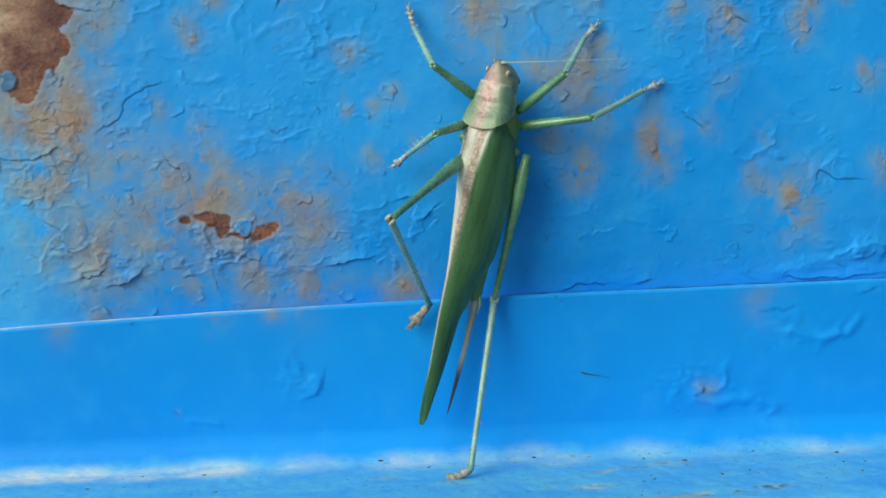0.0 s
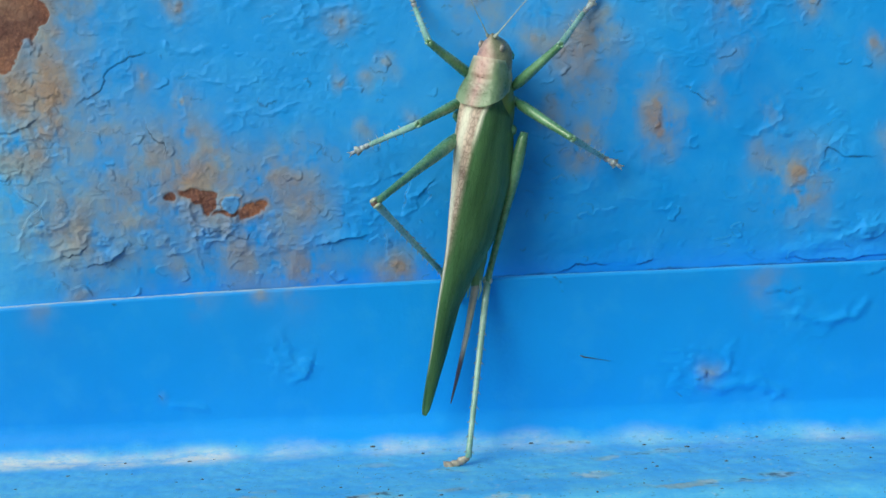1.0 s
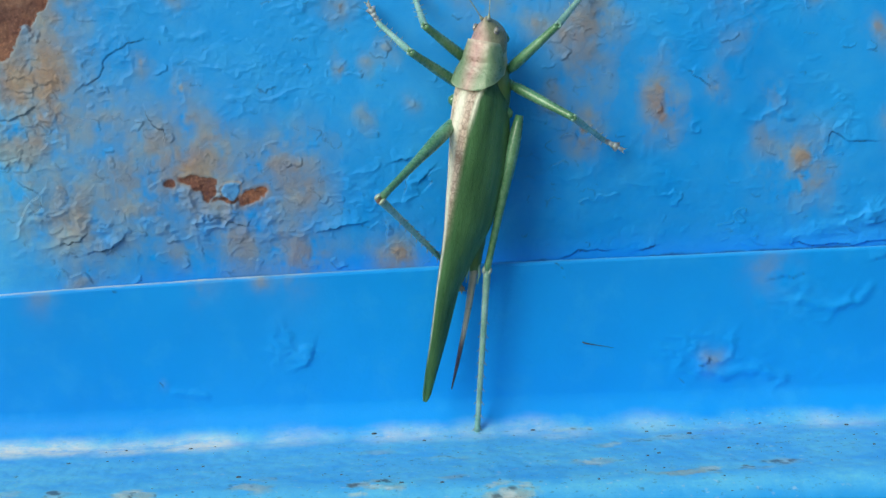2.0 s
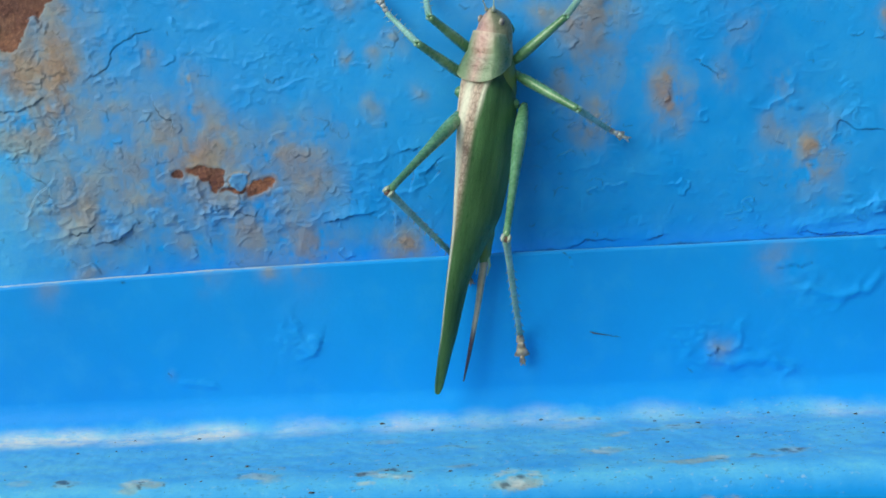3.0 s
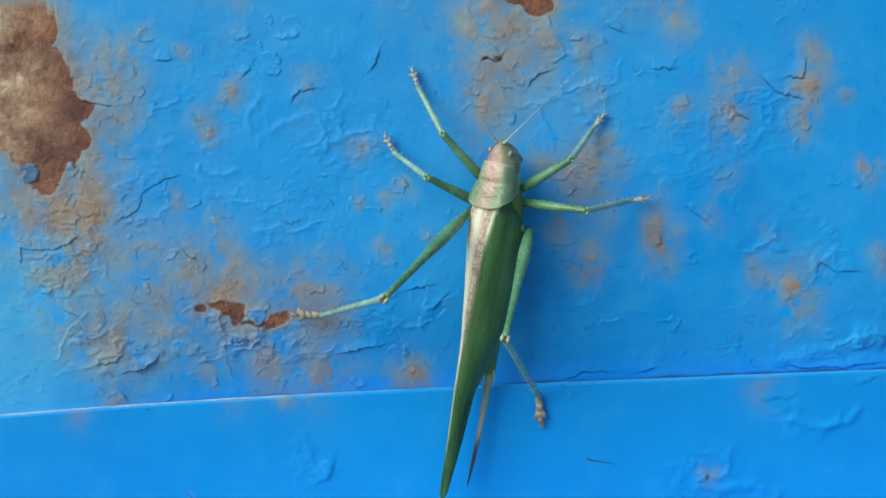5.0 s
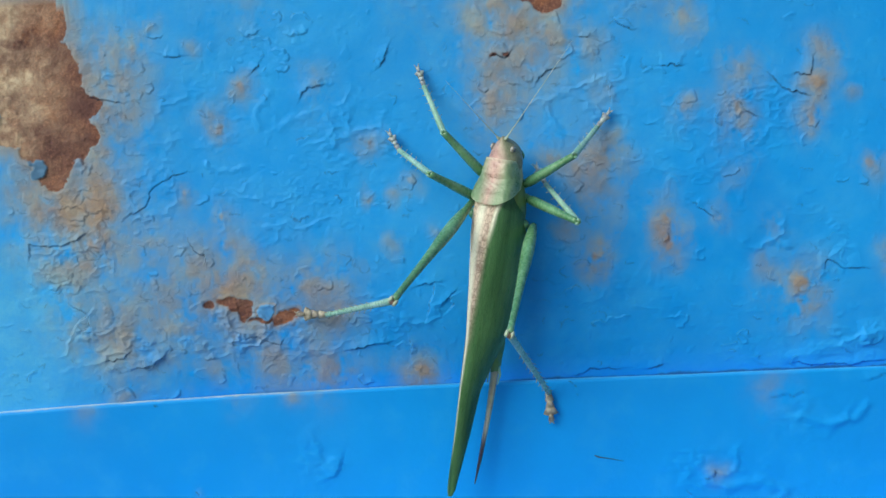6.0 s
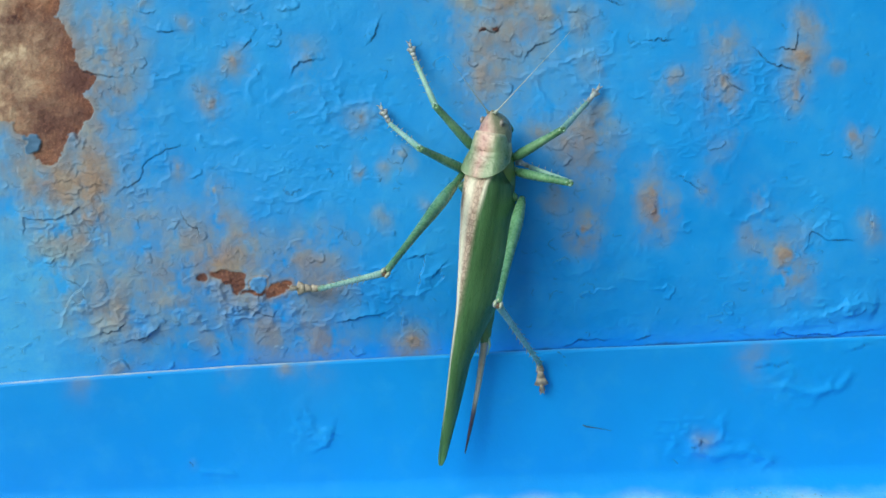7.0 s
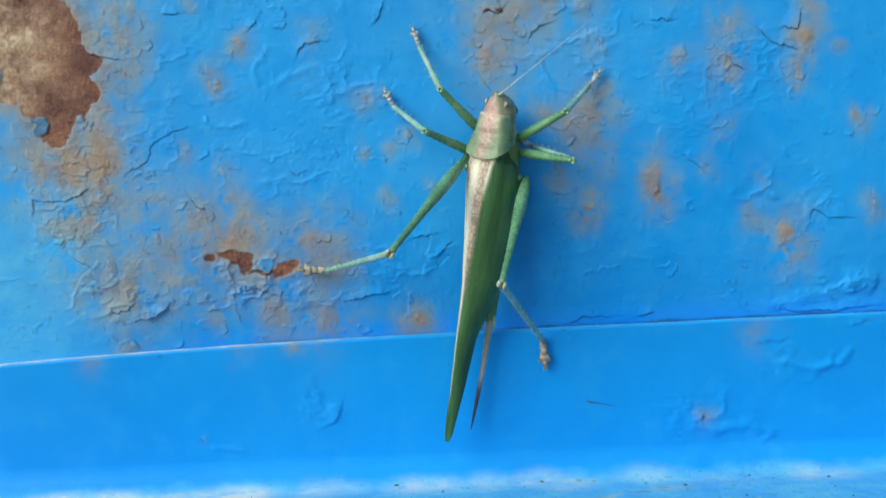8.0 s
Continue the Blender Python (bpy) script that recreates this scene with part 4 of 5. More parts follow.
def build_leg(katydid, kind, l1, l2, tuck=0.0):
    hind = kind == "hind"
    bm = bmesh.new()
    thick = ((0, 0.7), (0.06, 1.0), (0.2, 1.24), (0.34, 1.18), (0.5, 0.90), (0.65, 0.74), (0.85, 0.60), (0.94, 0.60), (1, 0.72)) if hind else ((0, 0.7), (0.1, 0.98), (0.4, 0.92), (0.8, 0.70), (1, 0.66))
    root = [(-tuck, 0, 0, 0.5, 0.55), (-tuck * 0.5, 0, 0, 0.56, 0.65)] if tuck else []
    tube(bm, root + limb_tube(l1, thick, 0.82, 0.2 if hind else 0.1))
    femur = part("femur", bm, LEG, katydid, "swollen bright green hind thigh" if hind else "bright green thigh")
    for s in (-1, 1):
        bm = bmesh.new()
        ball(bm, l1 + 0.05, s * (0.42 if hind else 0.35), 0.05, 0.62 if hind else 0.38, 0.34 if hind else 0.22, 0.62 if hind else 0.38, 10)
        part("knee_lobe", bm, JOINT if hind else SHANK, femur, "pale rounded knee lobe")
    bm = bmesh.new()
    ball(bm, l1 + 0.15, 0, -0.1, 0.5 if hind else 0.32, 0.55 if hind else 0.36, 0.5 if hind else 0.32, 10)
    part("knee_joint", bm, DARK if hind else LEG, femur, "dark knee joint" if hind else "")
    bm = bmesh.new()
    shin = ((0, 0.5), (0.05, 0.62), (0.12, 0.50), (0.6, 0.45), (0.92, 0.42), (1, 0.52)) if hind else ((0, 0.42), (0.1, 0.52), (0.25, 0.50), (0.5, 0.42), (1, 0.40))
    tube(bm, limb_tube(l2, shin))
    tibia = part("tibia", bm, SHANK, katydid, "slender pale green spined shin")
    rng = random.Random(kind + "spines")
    for j in range(9 if hind else 5):
        for s in (-1, 1):
            x = l2 * (0.3 + 0.66 * j / (8 if hind else 4))
            bm = bmesh.new()
            tip = (x + 0.5, s * 0.8, 0.3 + 0.3 * rng.random()) if hind else (x + 0.45, s * 0.88, -0.1 + 0.3 * rng.random())
            tube(bm, [(x, s * 0.3, 0.15, 0.08, 0.08), (*tip, 0.03, 0.03)], 6)
            part("spine", bm, HIND_FOOT if hind else FOOT, tibia)
    bm = bmesh.new()
    big = 1.52 if hind else 1.0
    x = 0
    for j, (ln, r) in enumerate(((1.15, 0.46), (0.85, 0.50), (0.85, 0.80), (0.9, 0.34))):
        ln, r = ln * big, r * big
        tube(bm, [(x - 0.1, 0, 0.1, r * 0.55, 0.3), (x + ln * 0.35, 0, 0, r * 0.8, 0.34), (x + ln * 0.8, 0, -0.1, r, 0.32), (x + ln, 0, -0.05, r * 0.5, 0.2)], 10)
        x += ln * 0.86
    tarsus = part("tarsus", bm, HIND_FOOT if hind else FOOT, katydid, "tan four-jointed foot")
    for s in (-1, 1):
        bm = bmesh.new()
        tube(bm, [(x, s * 0.12, 0.05, 0.13, 0.13), (x + 0.32, s * 0.30, 0.08, 0.09, 0.09), (x + 0.55, s * 0.42, -0.25, 0.03, 0.03)], 7)
        part("claw", bm, HIND_FOOT if hind else FOOT, tarsus)
    return femur, tibia, tarsus


def feeler(katydid, s, length):
    bm = bmesh.new()
    rings = [(0, length * u, length * -0.10 * u * u, r, r) for u, r in zip(np.linspace(0, 1, 50), np.interp(np.linspace(0, 1, 50), (0, 0.022, 0.05, 0.4, 1), (0.30, 0.26, 0.08, 0.048, 0.012)))]
    tube(bm, rings, 8)
    return part("antenna", bm, FEELER, katydid, "thread-thin pale green antenna")


HIPS = {'FL': (-1.9, -6.05, 4.2), 'FR': (4.45, -6.45, 4.2), 'ML': (-2.42, -9.71, 4.0), 'MR': (5.38, -8.6, 4.0), 'HL': (-3.05, -12.06, 4.8), 'HR': (6.65, -12.66, 5.2)}
SIZES = {'F': (9.91, 10.02), 'M': (11.31, 11.69), 'H': (23.36, 26.8)}


def build_katydid():
    katydid = tagged(new("katydid"), "long-winged green bush-cricket with pinkish back clinging to blue wall", "insect")
    trunk(katydid)
    for s in (-1, 1):
        forewing(katydid, s)
    legs = {key: build_leg(katydid, {"F": "front", "M": "middle", "H": "hind"}[key[0]], *SIZES[key[0]], 2.6 if key == "HL" else 0.0) for key in ("FL", "FR", "ML", "MR", "HL", "HR")}
    feelers = [feeler(katydid, -1, 13), feeler(katydid, 1, 18)]
    return katydid, legs, feelers


# ---- moving ----
BODY_ROWS = (
    (0.0, 9.43, 33.16, -14.32), (0.2, 9.04, 33.07, -14.29), (0.4, 8.56, 33.32, -14.29), (0.6, 8.75, 33.02, -13.70),
    (0.8, 8.98, 32.88, -13.08), (1.0, 8.55, 32.69, -12.01), (1.2, 8.43, 32.96, -12.51), (1.5, 8.23, 33.00, -12.60),
    (1.7, 8.01, 33.04, -12.11), (2.8, 7.23, 32.69, -10.20), (3.0, 7.38, 32.70, -10.27), (3.5, 7.44, 32.76, -9.37),
    (4.0, 7.78, 33.93, -8.07), (4.2, 7.36, 35.74, -8.27), (4.4, 7.71, 37.00, -9.07), (4.6, 8.04, 36.14, -9.89),
    (4.7, 7.96, 36.00, -9.72), (4.8, 8.00, 35.72, -10.30), (4.9, 8.31, 35.85, -10.90), (5.0, 8.49, 35.77, -11.30),
    (5.2, 8.11, 36.02, -11.10), (6.3, 7.45, 35.68, -10.25), (7.0, 7.42, 35.72, -10.25), (8.0, 7.47, 35.74, -10.30),
)

LEG_ROWS = {
    "FL": (
        (0.0, -9.93, -2.39, 9.29, -14.13, 2.7, 1.75, 118),
        (0.2, -9.44, -1.95, 9.65, -13.57, 2.74, 1.81, 118),
        (0.4, -9.47, -2.49, 9.97, -12.8, 2.31, 1.83, 118),
        (0.6, -9.39, -2.44, 10.04, -12.72, 2.24, 1.84, 118),
        (0.8, -9.4, -2.54, 10.1, -12.56, 2.01, 1.75, 118),
        (1.0, -9.14, -2.25, 10.22, -11.92, 2.23, 1.7, 118),
        (1.2, -8.91, -2.21, 10.45, -11.68, 1.72, 1.66, 118),
        (1.5, -8.86, -2.3, 10.55, -11.38, 1.52, 1.63, 118),
        (1.7, -8.79, -2.14, 10.54, -11.13, 1.58, 1.54, 118),
        (2.8, -8.88, -2.12, 10.42, -10.28, 2.16, 1.47, 118),
        (3.0, -8.8, -2.01, 10.44, -10.42, 2.09, 1.44, 118),
        (3.5, -8.79, -1.86, 10.35, -10.46, 2.2, 1.34, 118),
        (4.0, -9.32, -2.88, 10.37, -10.58, 1.22, 1.32, 118),
        (4.2, -9.41, -4.02, 10.74, -9.9, -0.55, 1.35, 118),
        (4.4, -5.74, -0.58, 11.69, -6.69, -0.32, 1.72, 165),
        (4.6, -7.95, -0.55, 10.15, -8.97, 3.32, 0.97, 105),
        (4.7, -6.72, 1.65, 8.54, -8.74, 7.91, 0.98, 108),
        (4.8, -7.18, 2.15, 6.78, -9.74, 9.92, 1.0, 108),
        (4.9, -9.0, 0.57, 7.17, -12.87, 7.44, 1.0, 119),
        (5.0, -9.46, 0.09, 7.12, -14.48, 6.46, 1.24, 118),
        (5.2, -9.61, -0.22, 7.38, -14.14, 6.26, 1.23, 118),
        (6.3, -9.49, -0.15, 7.52, -13.56, 6.54, 1.27, 118),
        (7.0, -9.25, -0.06, 7.85, -13.36, 6.38, 1.37, 118),
        (8.0, -9.28, -0.28, 8.14, -13.53, 5.81, 1.41, 118),
    ),
    "FR": (
        (0.0, 9.92, 0.71, 8.94, 12.19, 6.65, 1.2, 60),
        (0.2, 10.14, 0.67, 8.76, 12.51, 6.76, 1.17, 60),
        (0.4, 9.96, 0.73, 8.88, 12.89, 6.4, 1.15, 60),
        (0.6, 9.95, 0.65, 9.0, 12.62, 6.29, 1.16, 60),
        (0.8, 9.62, 0.75, 9.22, 12.37, 6.04, 1.17, 60),
        (1.0, 9.72, 0.8, 9.05, 12.87, 6.09, 1.15, 60),
        (1.2, 9.88, 0.77, 8.9, 13.08, 6.18, 1.1, 60),
        (1.5, 10.15, 0.79, 8.55, 13.45, 6.61, 1.09, 60),
        (1.7, 9.93, 1.09, 8.34, 13.83, 6.74, 1.04, 60),
        (2.8, 10.82, 0.81, 7.46, 14.9, 7.47, 1.18, 60),
        (3.0, 10.67, 0.92, 7.5, 14.75, 7.55, 1.2, 60),
        (3.5, 10.82, 0.74, 7.58, 14.79, 7.4, 1.24, 60),
        (4.0, 11.12, -0.01, 8.35, 14.76, 6.02, 1.23, 60),
        (4.2, 11.51, -0.8, 8.76, 15.42, 4.44, 1.17, 60),
        (4.4, 11.4, -1.01, 9.15, 15.23, 3.47, 1.04, 60),
        (4.6, 10.79, -0.14, 9.01, 14.64, 4.49, 1.0, 60),
        (4.7, 10.69, 0.0, 8.96, 14.69, 4.62, 1.02, 60),
        (4.8, 10.64, 0.05, 8.96, 14.52, 4.83, 1.05, 60),
        (4.9, 10.64, -0.2, 9.26, 14.16, 4.48, 1.13, 60),
        (5.0, 10.82, -0.47, 9.34, 13.95, 4.45, 1.19, 60),
        (5.2, 10.84, -0.54, 9.4, 14.32, 4.15, 1.25, 60),
        (6.3, 11.05, -0.68, 9.27, 14.77, 4.23, 1.37, 60),
        (7.0, 11.05, -0.7, 9.29, 15.03, 3.99, 1.38, 60),
        (8.0, 10.92, -0.82, 9.58, 14.76, 3.56, 1.43, 60),
    ),
    "ML": (
        (0.0, -7.21, -12.13, 13.95, -10.63, -16.52, 3.68, 232),
        (0.2, -6.47, -10.35, 14.54, -11.11, -11.34, 3.86, 192),
        (0.4, -10.36, -7.74, 11.81, -18.5, -4.44, 4.11, 158),
        (0.6, -8.53, -9.5, 13.52, -14.88, -7.12, 4.0, 159),
        (0.8, -9.02, -14.43, 11.88, -15.07, -19.01, 2.99, 217),
        (1.0, -8.42, -13.86, 12.64, -14.77, -18.49, 3.99, 216),
        (1.2, -9.64, -11.59, 12.5, -16.84, -13.71, 3.54, 196),
        (1.5, -8.51, -9.06, 13.51, -15.47, -7.31, 4.28, 166),
        (1.7, -10.1, -6.21, 11.52, -15.62, -3.0, 1.73, 128),
        (2.8, -9.7, -5.77, 11.7, -14.81, -2.26, 1.79, 128),
        (3.0, -9.82, -5.94, 11.68, -14.92, -2.38, 1.78, 128),
        (3.5, -10.07, -5.96, 11.44, -15.12, -2.12, 1.62, 128),
        (4.0, -10.46, -6.5, 11.28, -15.48, -2.67, 1.44, 128),
        (4.2, -10.13, -6.8, 11.75, -14.91, -4.22, 1.4, 128),
        (4.4, -10.3, -7.44, 11.79, -15.22, -5.45, 1.38, 128),
        (4.6, -10.25, -6.45, 11.48, -15.79, -4.6, 1.36, 128),
        (4.7, -10.1, -5.98, 11.42, -15.82, -4.33, 1.36, 128),
        (4.8, -10.14, -5.97, 11.37, -15.92, -4.11, 1.38, 128),
        (4.9, -10.53, -6.79, 11.33, -16.2, -4.35, 1.41, 128),
        (5.0, -10.58, -6.81, 11.27, -16.4, -4.36, 1.43, 128),
        (5.2, -10.41, -6.73, 11.43, -16.05, -4.53, 1.43, 128),
        (6.3, -10.48, -6.72, 11.35, -15.91, -4.08, 1.34, 128),
        (7.0, -10.53, -6.91, 11.37, -15.84, -4.12, 1.34, 128),
        (8.0, -10.6, -7.03, 11.33, -16.09, -4.42, 1.35, 128),
    ),
    "MR": (
        (0.0, 14.89, -5.14, 8.06, 22.32, 0.48, 1.0, 37),
        (0.2, 14.86, -14.4, 8.0, 23.24, -19.46, 1.62, -31),
        (0.4, 14.09, -15.25, 8.6, 20.45, -21.47, 1.03, -18),
        (0.6, 13.74, -15.51, 8.92, 19.97, -21.46, 1.02, -18),
        (0.8, 13.67, -12.87, 11.01, 21.72, -16.12, 3.18, -18),
        (1.0, 13.87, -12.18, 11.04, 19.91, -14.45, 1.3, -18),
        (1.2, 14.17, -11.81, 10.79, 20.28, -14.53, 1.21, -18),
        (1.5, 14.33, -11.75, 10.6, 20.51, -14.38, 1.04, -18),
        (1.7, 14.46, -11.53, 10.48, 20.6, -14.51, 1.0, -18),
        (2.8, 14.26, -11.92, 10.63, 20.3, -14.67, 1.01, -18),
        (3.0, 14.21, -11.98, 10.69, 20.16, -14.64, 0.99, -18),
        (3.5, 14.1, -12.17, 10.76, 19.81, -15.09, 0.99, -18),
        (3.9, 14.0, -12.6, 10.7, 19.75, -15.9, 0.99, -18),
        (4.0, 13.21, -8.64, 12.08, 22.08, -7.56, 4.54, 7),
        (4.2, 12.86, -5.76, 11.5, 18.78, -0.17, 3.12, 43),
        (4.4, 12.42, -5.12, 11.56, 14.95, -0.19, 1.27, 63),
        (4.5, 12.85, -5.6, 11.5, 14.4, -1.0, 1.1, 63),
        (4.6, 13.28, -6.83, 11.56, 17.16, -3.87, 0.94, 37),
        (4.7, 15.04, -5.94, 8.51, 22.55, -1.09, 0.98, 33),
        (4.8, 13.72, -7.13, 11.18, 19.75, -5.16, 1.37, 18),
        (4.9, 13.46, -7.55, 11.6, 21.96, -5.08, 3.97, 16),
        (5.0, 14.14, -7.8, 10.89, 21.38, -5.7, 1.95, 16),
        (5.2, 12.4, -8.73, 12.81, 20.11, -5.95, 4.48, 20),
        (5.55, 14.5, -9.0, 12.5, 14.0, -3.0, 3.5, 80),
        (5.9, 13.0, -11.0, 13.0, 8.5, -6.0, 4.0, 120),
        (6.3, 13.0, -8.25, 12.22, 7.3, -7.4, 2.2, 165),
        (7.0, 13.04, -8.74, 12.25, 7.5, -7.6, 2.2, 165),
        (8.0, 12.65, -8.16, 12.51, 7.4, -7.5, 2.2, 165),
    ),
    "HL": (
        (0.0, -10.72, -24.59, 23.83, -2.52, -38.86, 2.94, -118),
        (0.2, -10.4, -24.69, 23.92, -2.11, -38.8, 2.97, -118),
        (0.4, -10.54, -25.06, 23.65, -1.5, -39.02, 2.91, -118),
        (0.6, -10.33, -24.81, 23.89, -2.05, -38.83, 2.88, -118),
        (0.8, -10.93, -21.2, 25.23, -3.71, -37.64, 5.34, -118),
        (1.0, -12.13, -24.6, 23.07, -0.91, -35.86, 1.48, -50),
        (1.2, -10.94, -25.48, 23.21, -0.17, -36.45, 1.26, -50),
        (1.5, -10.72, -25.74, 23.15, 0.2, -36.61, 1.24, -50),
        (1.7, -10.7, -25.75, 23.16, 0.14, -36.69, 1.23, -50),
        (2.8, -10.53, -25.64, 23.31, -0.09, -36.74, 1.28, -50),
        (3.0, -10.62, -25.66, 23.26, -0.1, -36.82, 1.28, -50),
        (3.5, -11.03, -25.41, 23.2, -0.64, -36.87, 1.32, -50),
        (4.0, -11.34, -26.16, 22.55, -0.53, -38.52, 1.38, -50),
        (4.1, -11.6, -25.3, 23.0, -3.2, -39.2, 1.6, -80),
        (4.2, -12.05, -21.18, 24.68, -11.83, -37.0, 3.05, -118),
        (4.4, -12.82, -23.82, 25.68, -10.59, -33.95, 0.98, -118),
        (4.6, -12.04, -23.91, 26.11, -10.44, -33.28, 1.05, -118),
        (4.7, -11.77, -23.91, 26.25, -10.39, -33.06, 1.1, -118),
        (4.8, -11.98, -23.5, 26.25, -10.36, -32.79, 1.17, -118),
        (4.9, -12.21, -21.79, 26.77, -15.78, -32.05, 2.28, -150),
        (5.0, -13.29, -23.77, 24.8, -23.68, -31.86, 1.46, -172),
        (5.2, -12.67, -24.37, 24.57, -23.3, -32.03, 1.2, -172),
        (6.3, -12.63, -24.6, 24.41, -23.41, -31.79, 0.96, -172),
        (7.0, -12.51, -24.71, 24.4, -23.21, -32.06, 0.96, -172),
        (8.0, -12.88, -24.47, 24.37, -23.23, -32.42, 0.97, -172),
    ),
    "HR": (
        (0.0, 7.32, -35.87, 2.61, 9.07, -61.64, 9.61, -140),
        (0.2, 7.12, -35.83, 2.32, 9.36, -61.48, 9.63, -140),
        (0.4, 7.17, -35.89, 2.8, 9.9, -61.6, 9.65, -140),
        (0.6, 6.74, -35.85, 2.46, 9.1, -61.5, 9.69, -140),
        (0.8, 6.73, -35.83, 2.31, 8.31, -61.51, 9.71, -140),
        (1.0, 6.12, -35.75, 1.88, 7.63, -61.32, 9.68, -140),
        (1.2, 6.32, -35.8, 2.13, 8.37, -61.4, 9.63, -140),
        (1.5, 6.4, -35.78, 1.96, 8.67, -61.33, 9.58, -140),
        (1.7, 6.08, -35.72, 1.7, 8.71, -62.34, 1, -140),
        (2.8, 6.77, -31.16, 19.45, 10.72, -50.17, 0.99, -75),
        (3.0, 5.91, -29.99, 20.83, 11.52, -47.21, 1.08, -75),
        (3.5, 4.64, -27.36, 23.24, 13.4, -40.42, 1.54, -75),
        (4.0, 3.77, -26.27, 23.96, 11.82, -37.5, 1.0, -75),
        (4.2, 4.51, -27.11, 23.42, 12.67, -39.39, 1.05, -75),
        (4.4, 4.63, -27.79, 22.88, 13.17, -40.73, 1.03, -75),
        (4.6, 4.9, -27.44, 23.2, 13.37, -39.9, 1.04, -75),
        (4.7, 4.8, -27.43, 23.19, 13.35, -39.86, 1.05, -75),
        (4.8, 4.83, -27.24, 23.35, 13.35, -39.51, 1.11, -75),
        (4.9, 4.46, -27.21, 23.34, 13.12, -39.51, 1.16, -75),
        (5.0, 4.49, -27.05, 23.47, 13.0, -39.29, 1.21, -75),
        (5.2, 4.66, -27.1, 23.44, 13.42, -39.3, 1.25, -75),
        (6.3, 4.34, -27.2, 23.33, 13.69, -39.15, 1.25, -75),
        (7.0, 4.22, -27.25, 23.27, 13.93, -39.17, 1.33, -75),
        (8.0, 3.92, -27.08, 23.36, 13.71, -39.11, 1.51, -75),
    ),
}


def aim(a, b, up=(0, 0, 1)):
    """The pose of a limb at a whose x axis runs to b, its back turned to up."""
    x = (b - a).normalized()
    y = Vector(up).cross(x)
    y = y.normalized() if y.length > 1e-4 else Vector((0, 1, 0))
    z = x.cross(y)
    m = Matrix((x, y, z)).transposed().to_4x4()
    m.translation = a * MM
    return m


def leg_rows(key):
    """Knee, ankle and foot in the body's space, fitted to the camera's view at fixed limb lengths, with steps between.
    """
    base = Vector(HIPS[key])
    l1, l2 = SIZES[key[0]]
    rows, out = LEG_ROWS[key], ([], [], [])
    for n, (t, *v) in enumerate(rows):
        stops = [(t, v)]
        if n + 1 < len(rows) and rows[n + 1][0] - t > 0.15:
            w = rows[n + 1]
            for f in (0.25, 0.5, 0.75):
                g = f * f * (3 - 2 * f)
                stops.append((t + (w[0] - t) * f, [p + (q - p) * g for p, q in zip(v, w[1:])]))
        for at, (kx, ky, kz, ax, ay, az, turn) in stops:
            # this hind hip shifts over time so the thigh fits the camera's view
            g = min(max((at - 4.7) / 0.4, 0), 1)
            hip = base + (Vector((1.5, -2.2, 0.2)).lerp(Vector((-0.3, 0.5, 0)), g * g * (3 - 2 * g)) + Vector((-0.8, 0, 2.6)) * min(max((at - 4.2) / 0.2, 0), 1) if key == "HL" else Vector())
            if key == "HR":
                # set further out early on, to match where the camera sees the thigh
                hip = base + Vector((0.5, 0, 0)) * min(max((2.8 - at) / 1.1, 0), 1)
            knee = hip + (Vector((kx, ky, kz)) - hip).normalized() * l1
            ankle = knee + (Vector((ax, ay, az)) - Vector((kx, ky, kz))).normalized() * l2
            toe = ankle + Vector((math.cos(radians(turn)), math.sin(radians(turn)), -0.10))
            out[0].append((at, aim(hip, knee)))
            out[1].append((at, aim(knee, ankle)))
            out[2].append((at, aim(ankle, toe)))
    return out


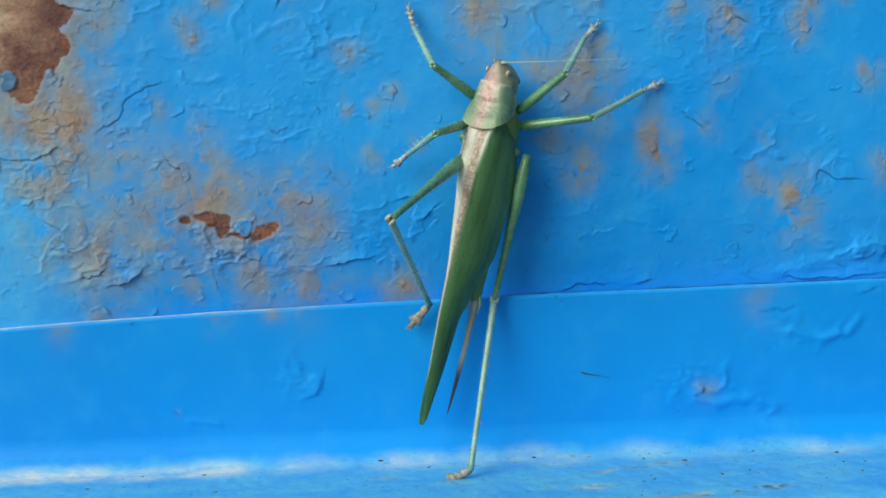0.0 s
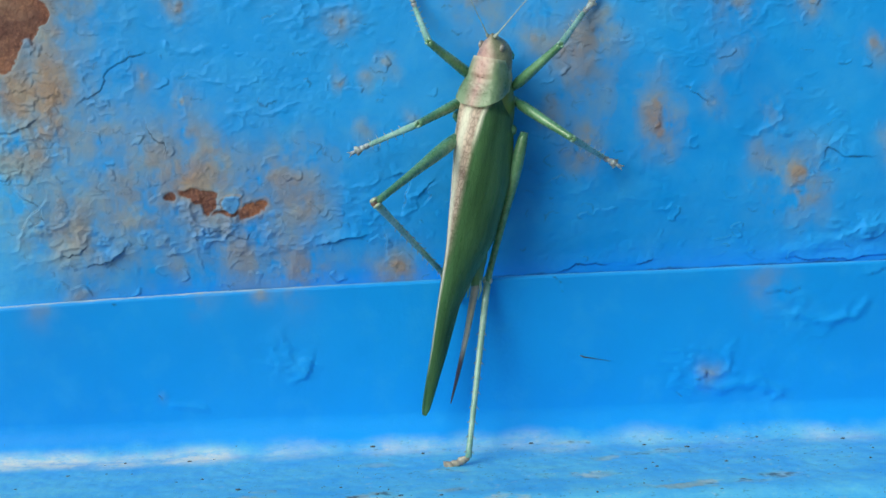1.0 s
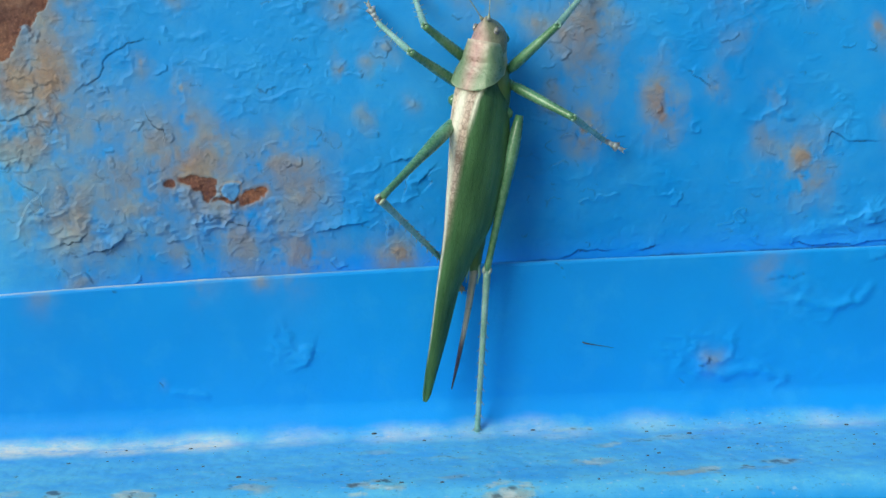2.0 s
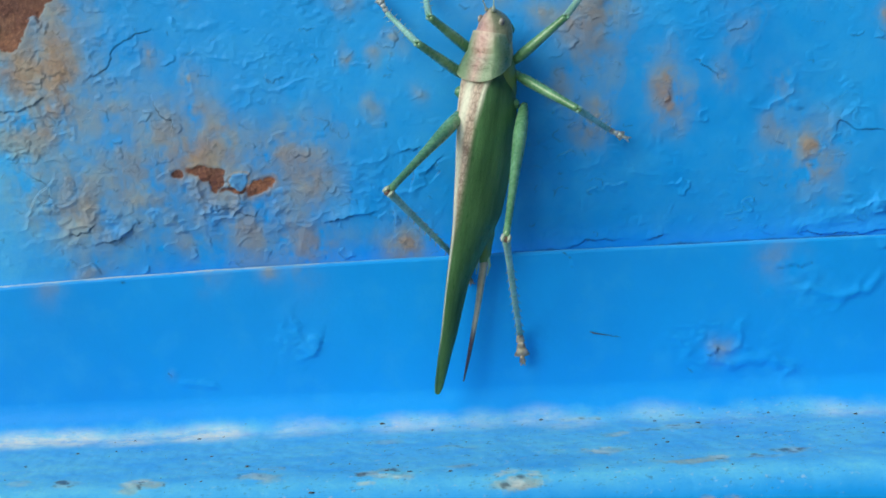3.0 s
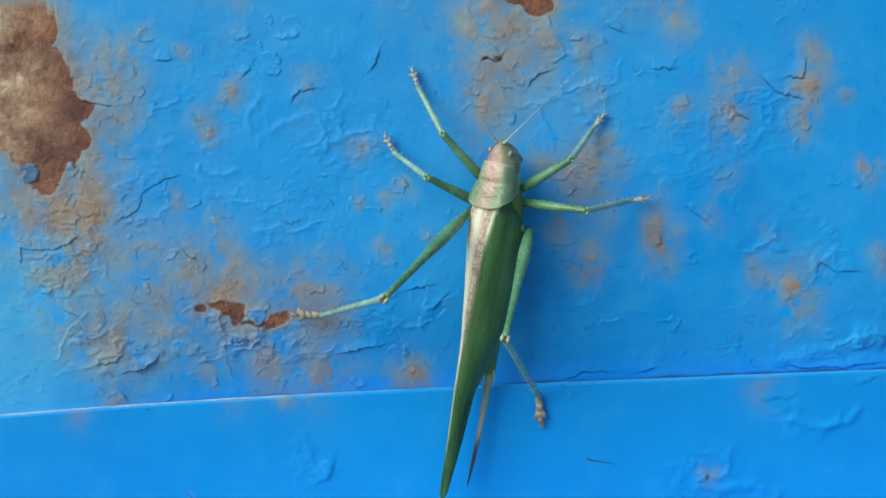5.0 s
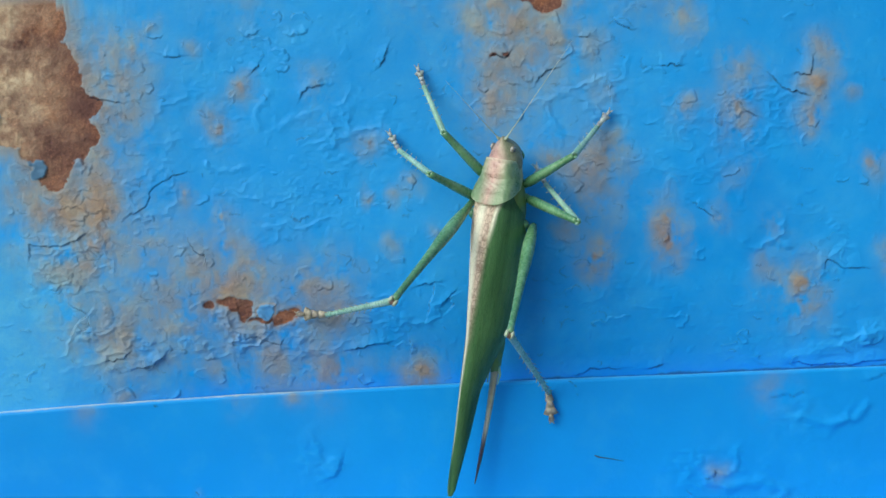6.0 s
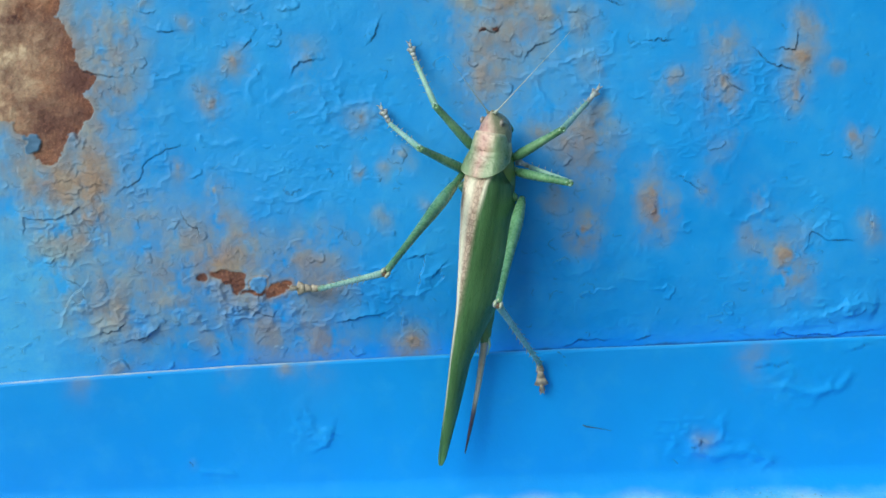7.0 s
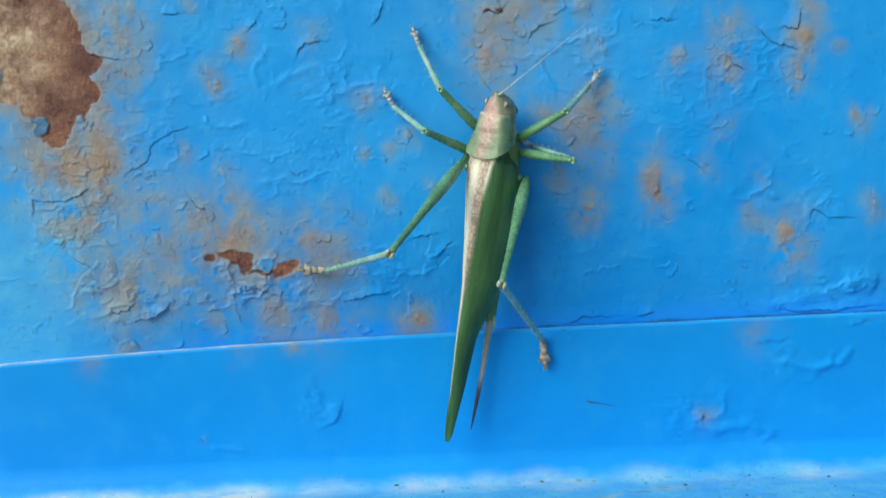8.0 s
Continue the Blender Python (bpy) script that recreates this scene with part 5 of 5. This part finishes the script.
def motions():
    walk(katydid, [(t, pose(x * MM, 0, z * MM, 90, -a, 0)) for t, x, z, a in BODY_ROWS])
    for key, pieces in legs.items():
        for ob, rows in zip(pieces, leg_rows(key)):
            walk(ob, rows)
    root = ROLL @ (Vector((0.55, 0.0, 7.6)) * MM)
    walk(feelers[1], [(t, pose(*root, tilt, 0, -b)) for t, b, tilt in (
        (0, 76, 14), (0.2, 68, 14), (0.4, 58, 14), (0.6, 54, 14), (0.8, 41, 16), (1.0, 30, 18), (1.2, 12, 22), (1.5, -5, 25), (1.7, -6, 25), (2.8, -8, 25),
        (3.5, 20, 25), (4.0, 72, 15), (4.4, 55, 20), (4.8, 42, 18), (5.0, 35, 18), (5.2, 26, 18), (6.3, 25, 18), (7.0, 34, 16), (8.0, 42, 14))])
    root = ROLL @ (Vector((-0.55, 0.0, 7.6)) * MM)
    walk(feelers[0], [(t, pose(*root, tilt, 0, -b)) for t, b, tilt in (
        (0, -12, 50), (1.0, -38, 40), (1.5, -46, 40), (2.8, -35, 40), (4.4, -15, 50), (5.2, -48, 40), (6.3, -52, 30), (7.0, -46, 40), (8.0, -46, 40))])


def debris(wall):
    """A dark fibre stuck to the lower band, and grit that has gathered in the corner of the ledge."""
    me = wall.data
    co = np.empty(len(me.vertices) * 3, np.float32)
    me.vertices.foreach_get("co", co)
    co = co.reshape(-1, 3) / MM

    def skin(x, z):
        k = int(np.argmin((co[:, 0] - x) ** 2 + (co[:, 2] - z) ** 2 + 4 * (co[:, 1] > 6)))
        return co[k]
    bm = bmesh.new()
    tube(bm, [(*(skin(x, z) + (0, -0.10, 0)), r, r) for x, z, r in ((21.2, -16.4, 0.06), (22.0, -16.6, 0.10), (23.4, -17.0, 0.055), (26.0, -17.7, 0.02))], 8)
    tagged(part("fibre", bm, GRIT, None, "short dark plant fibre stuck to blue paint"), category="debris")
    rng = random.Random(11)
    bm = bmesh.new()
    low = co[(co[:, 2] < -27.5) & (co[:, 1] > -24) & (abs(co[:, 0]) < 74)]
    for k in range(230):
        p = low[rng.randrange(len(low))]
        if rng.random() > 0.35 + (p[0] + 74) / 200 or (p[1] > -2 and rng.random() < 0.6):
            continue
        r = 0.06 + 0.20 * rng.random() ** 3
        ball(bm, p[0], p[1] - 0.3 * r, p[2] + 0.2 * r, r * rng.uniform(0.9, 2.0), r * 0.7, r * 0.6, 6)
    tagged(part("grit", bm, GRIT, None, "dark grit scattered along the worn ledge"), category="grit", kind="stuff")


# ---- build ----
upper_wall()
debris(lower_wall())
bm = bmesh.new()
bmesh.ops.create_grid(bm, x_segments=1, y_segments=1, size=400, matrix=pose(0, 0, -0.75))
ground = part("ground", bm, soil(), None, "dry bare ground below the wall")
tagged(ground, category="ground", kind="structure")
katydid, legs, feelers = build_katydid()
motions()
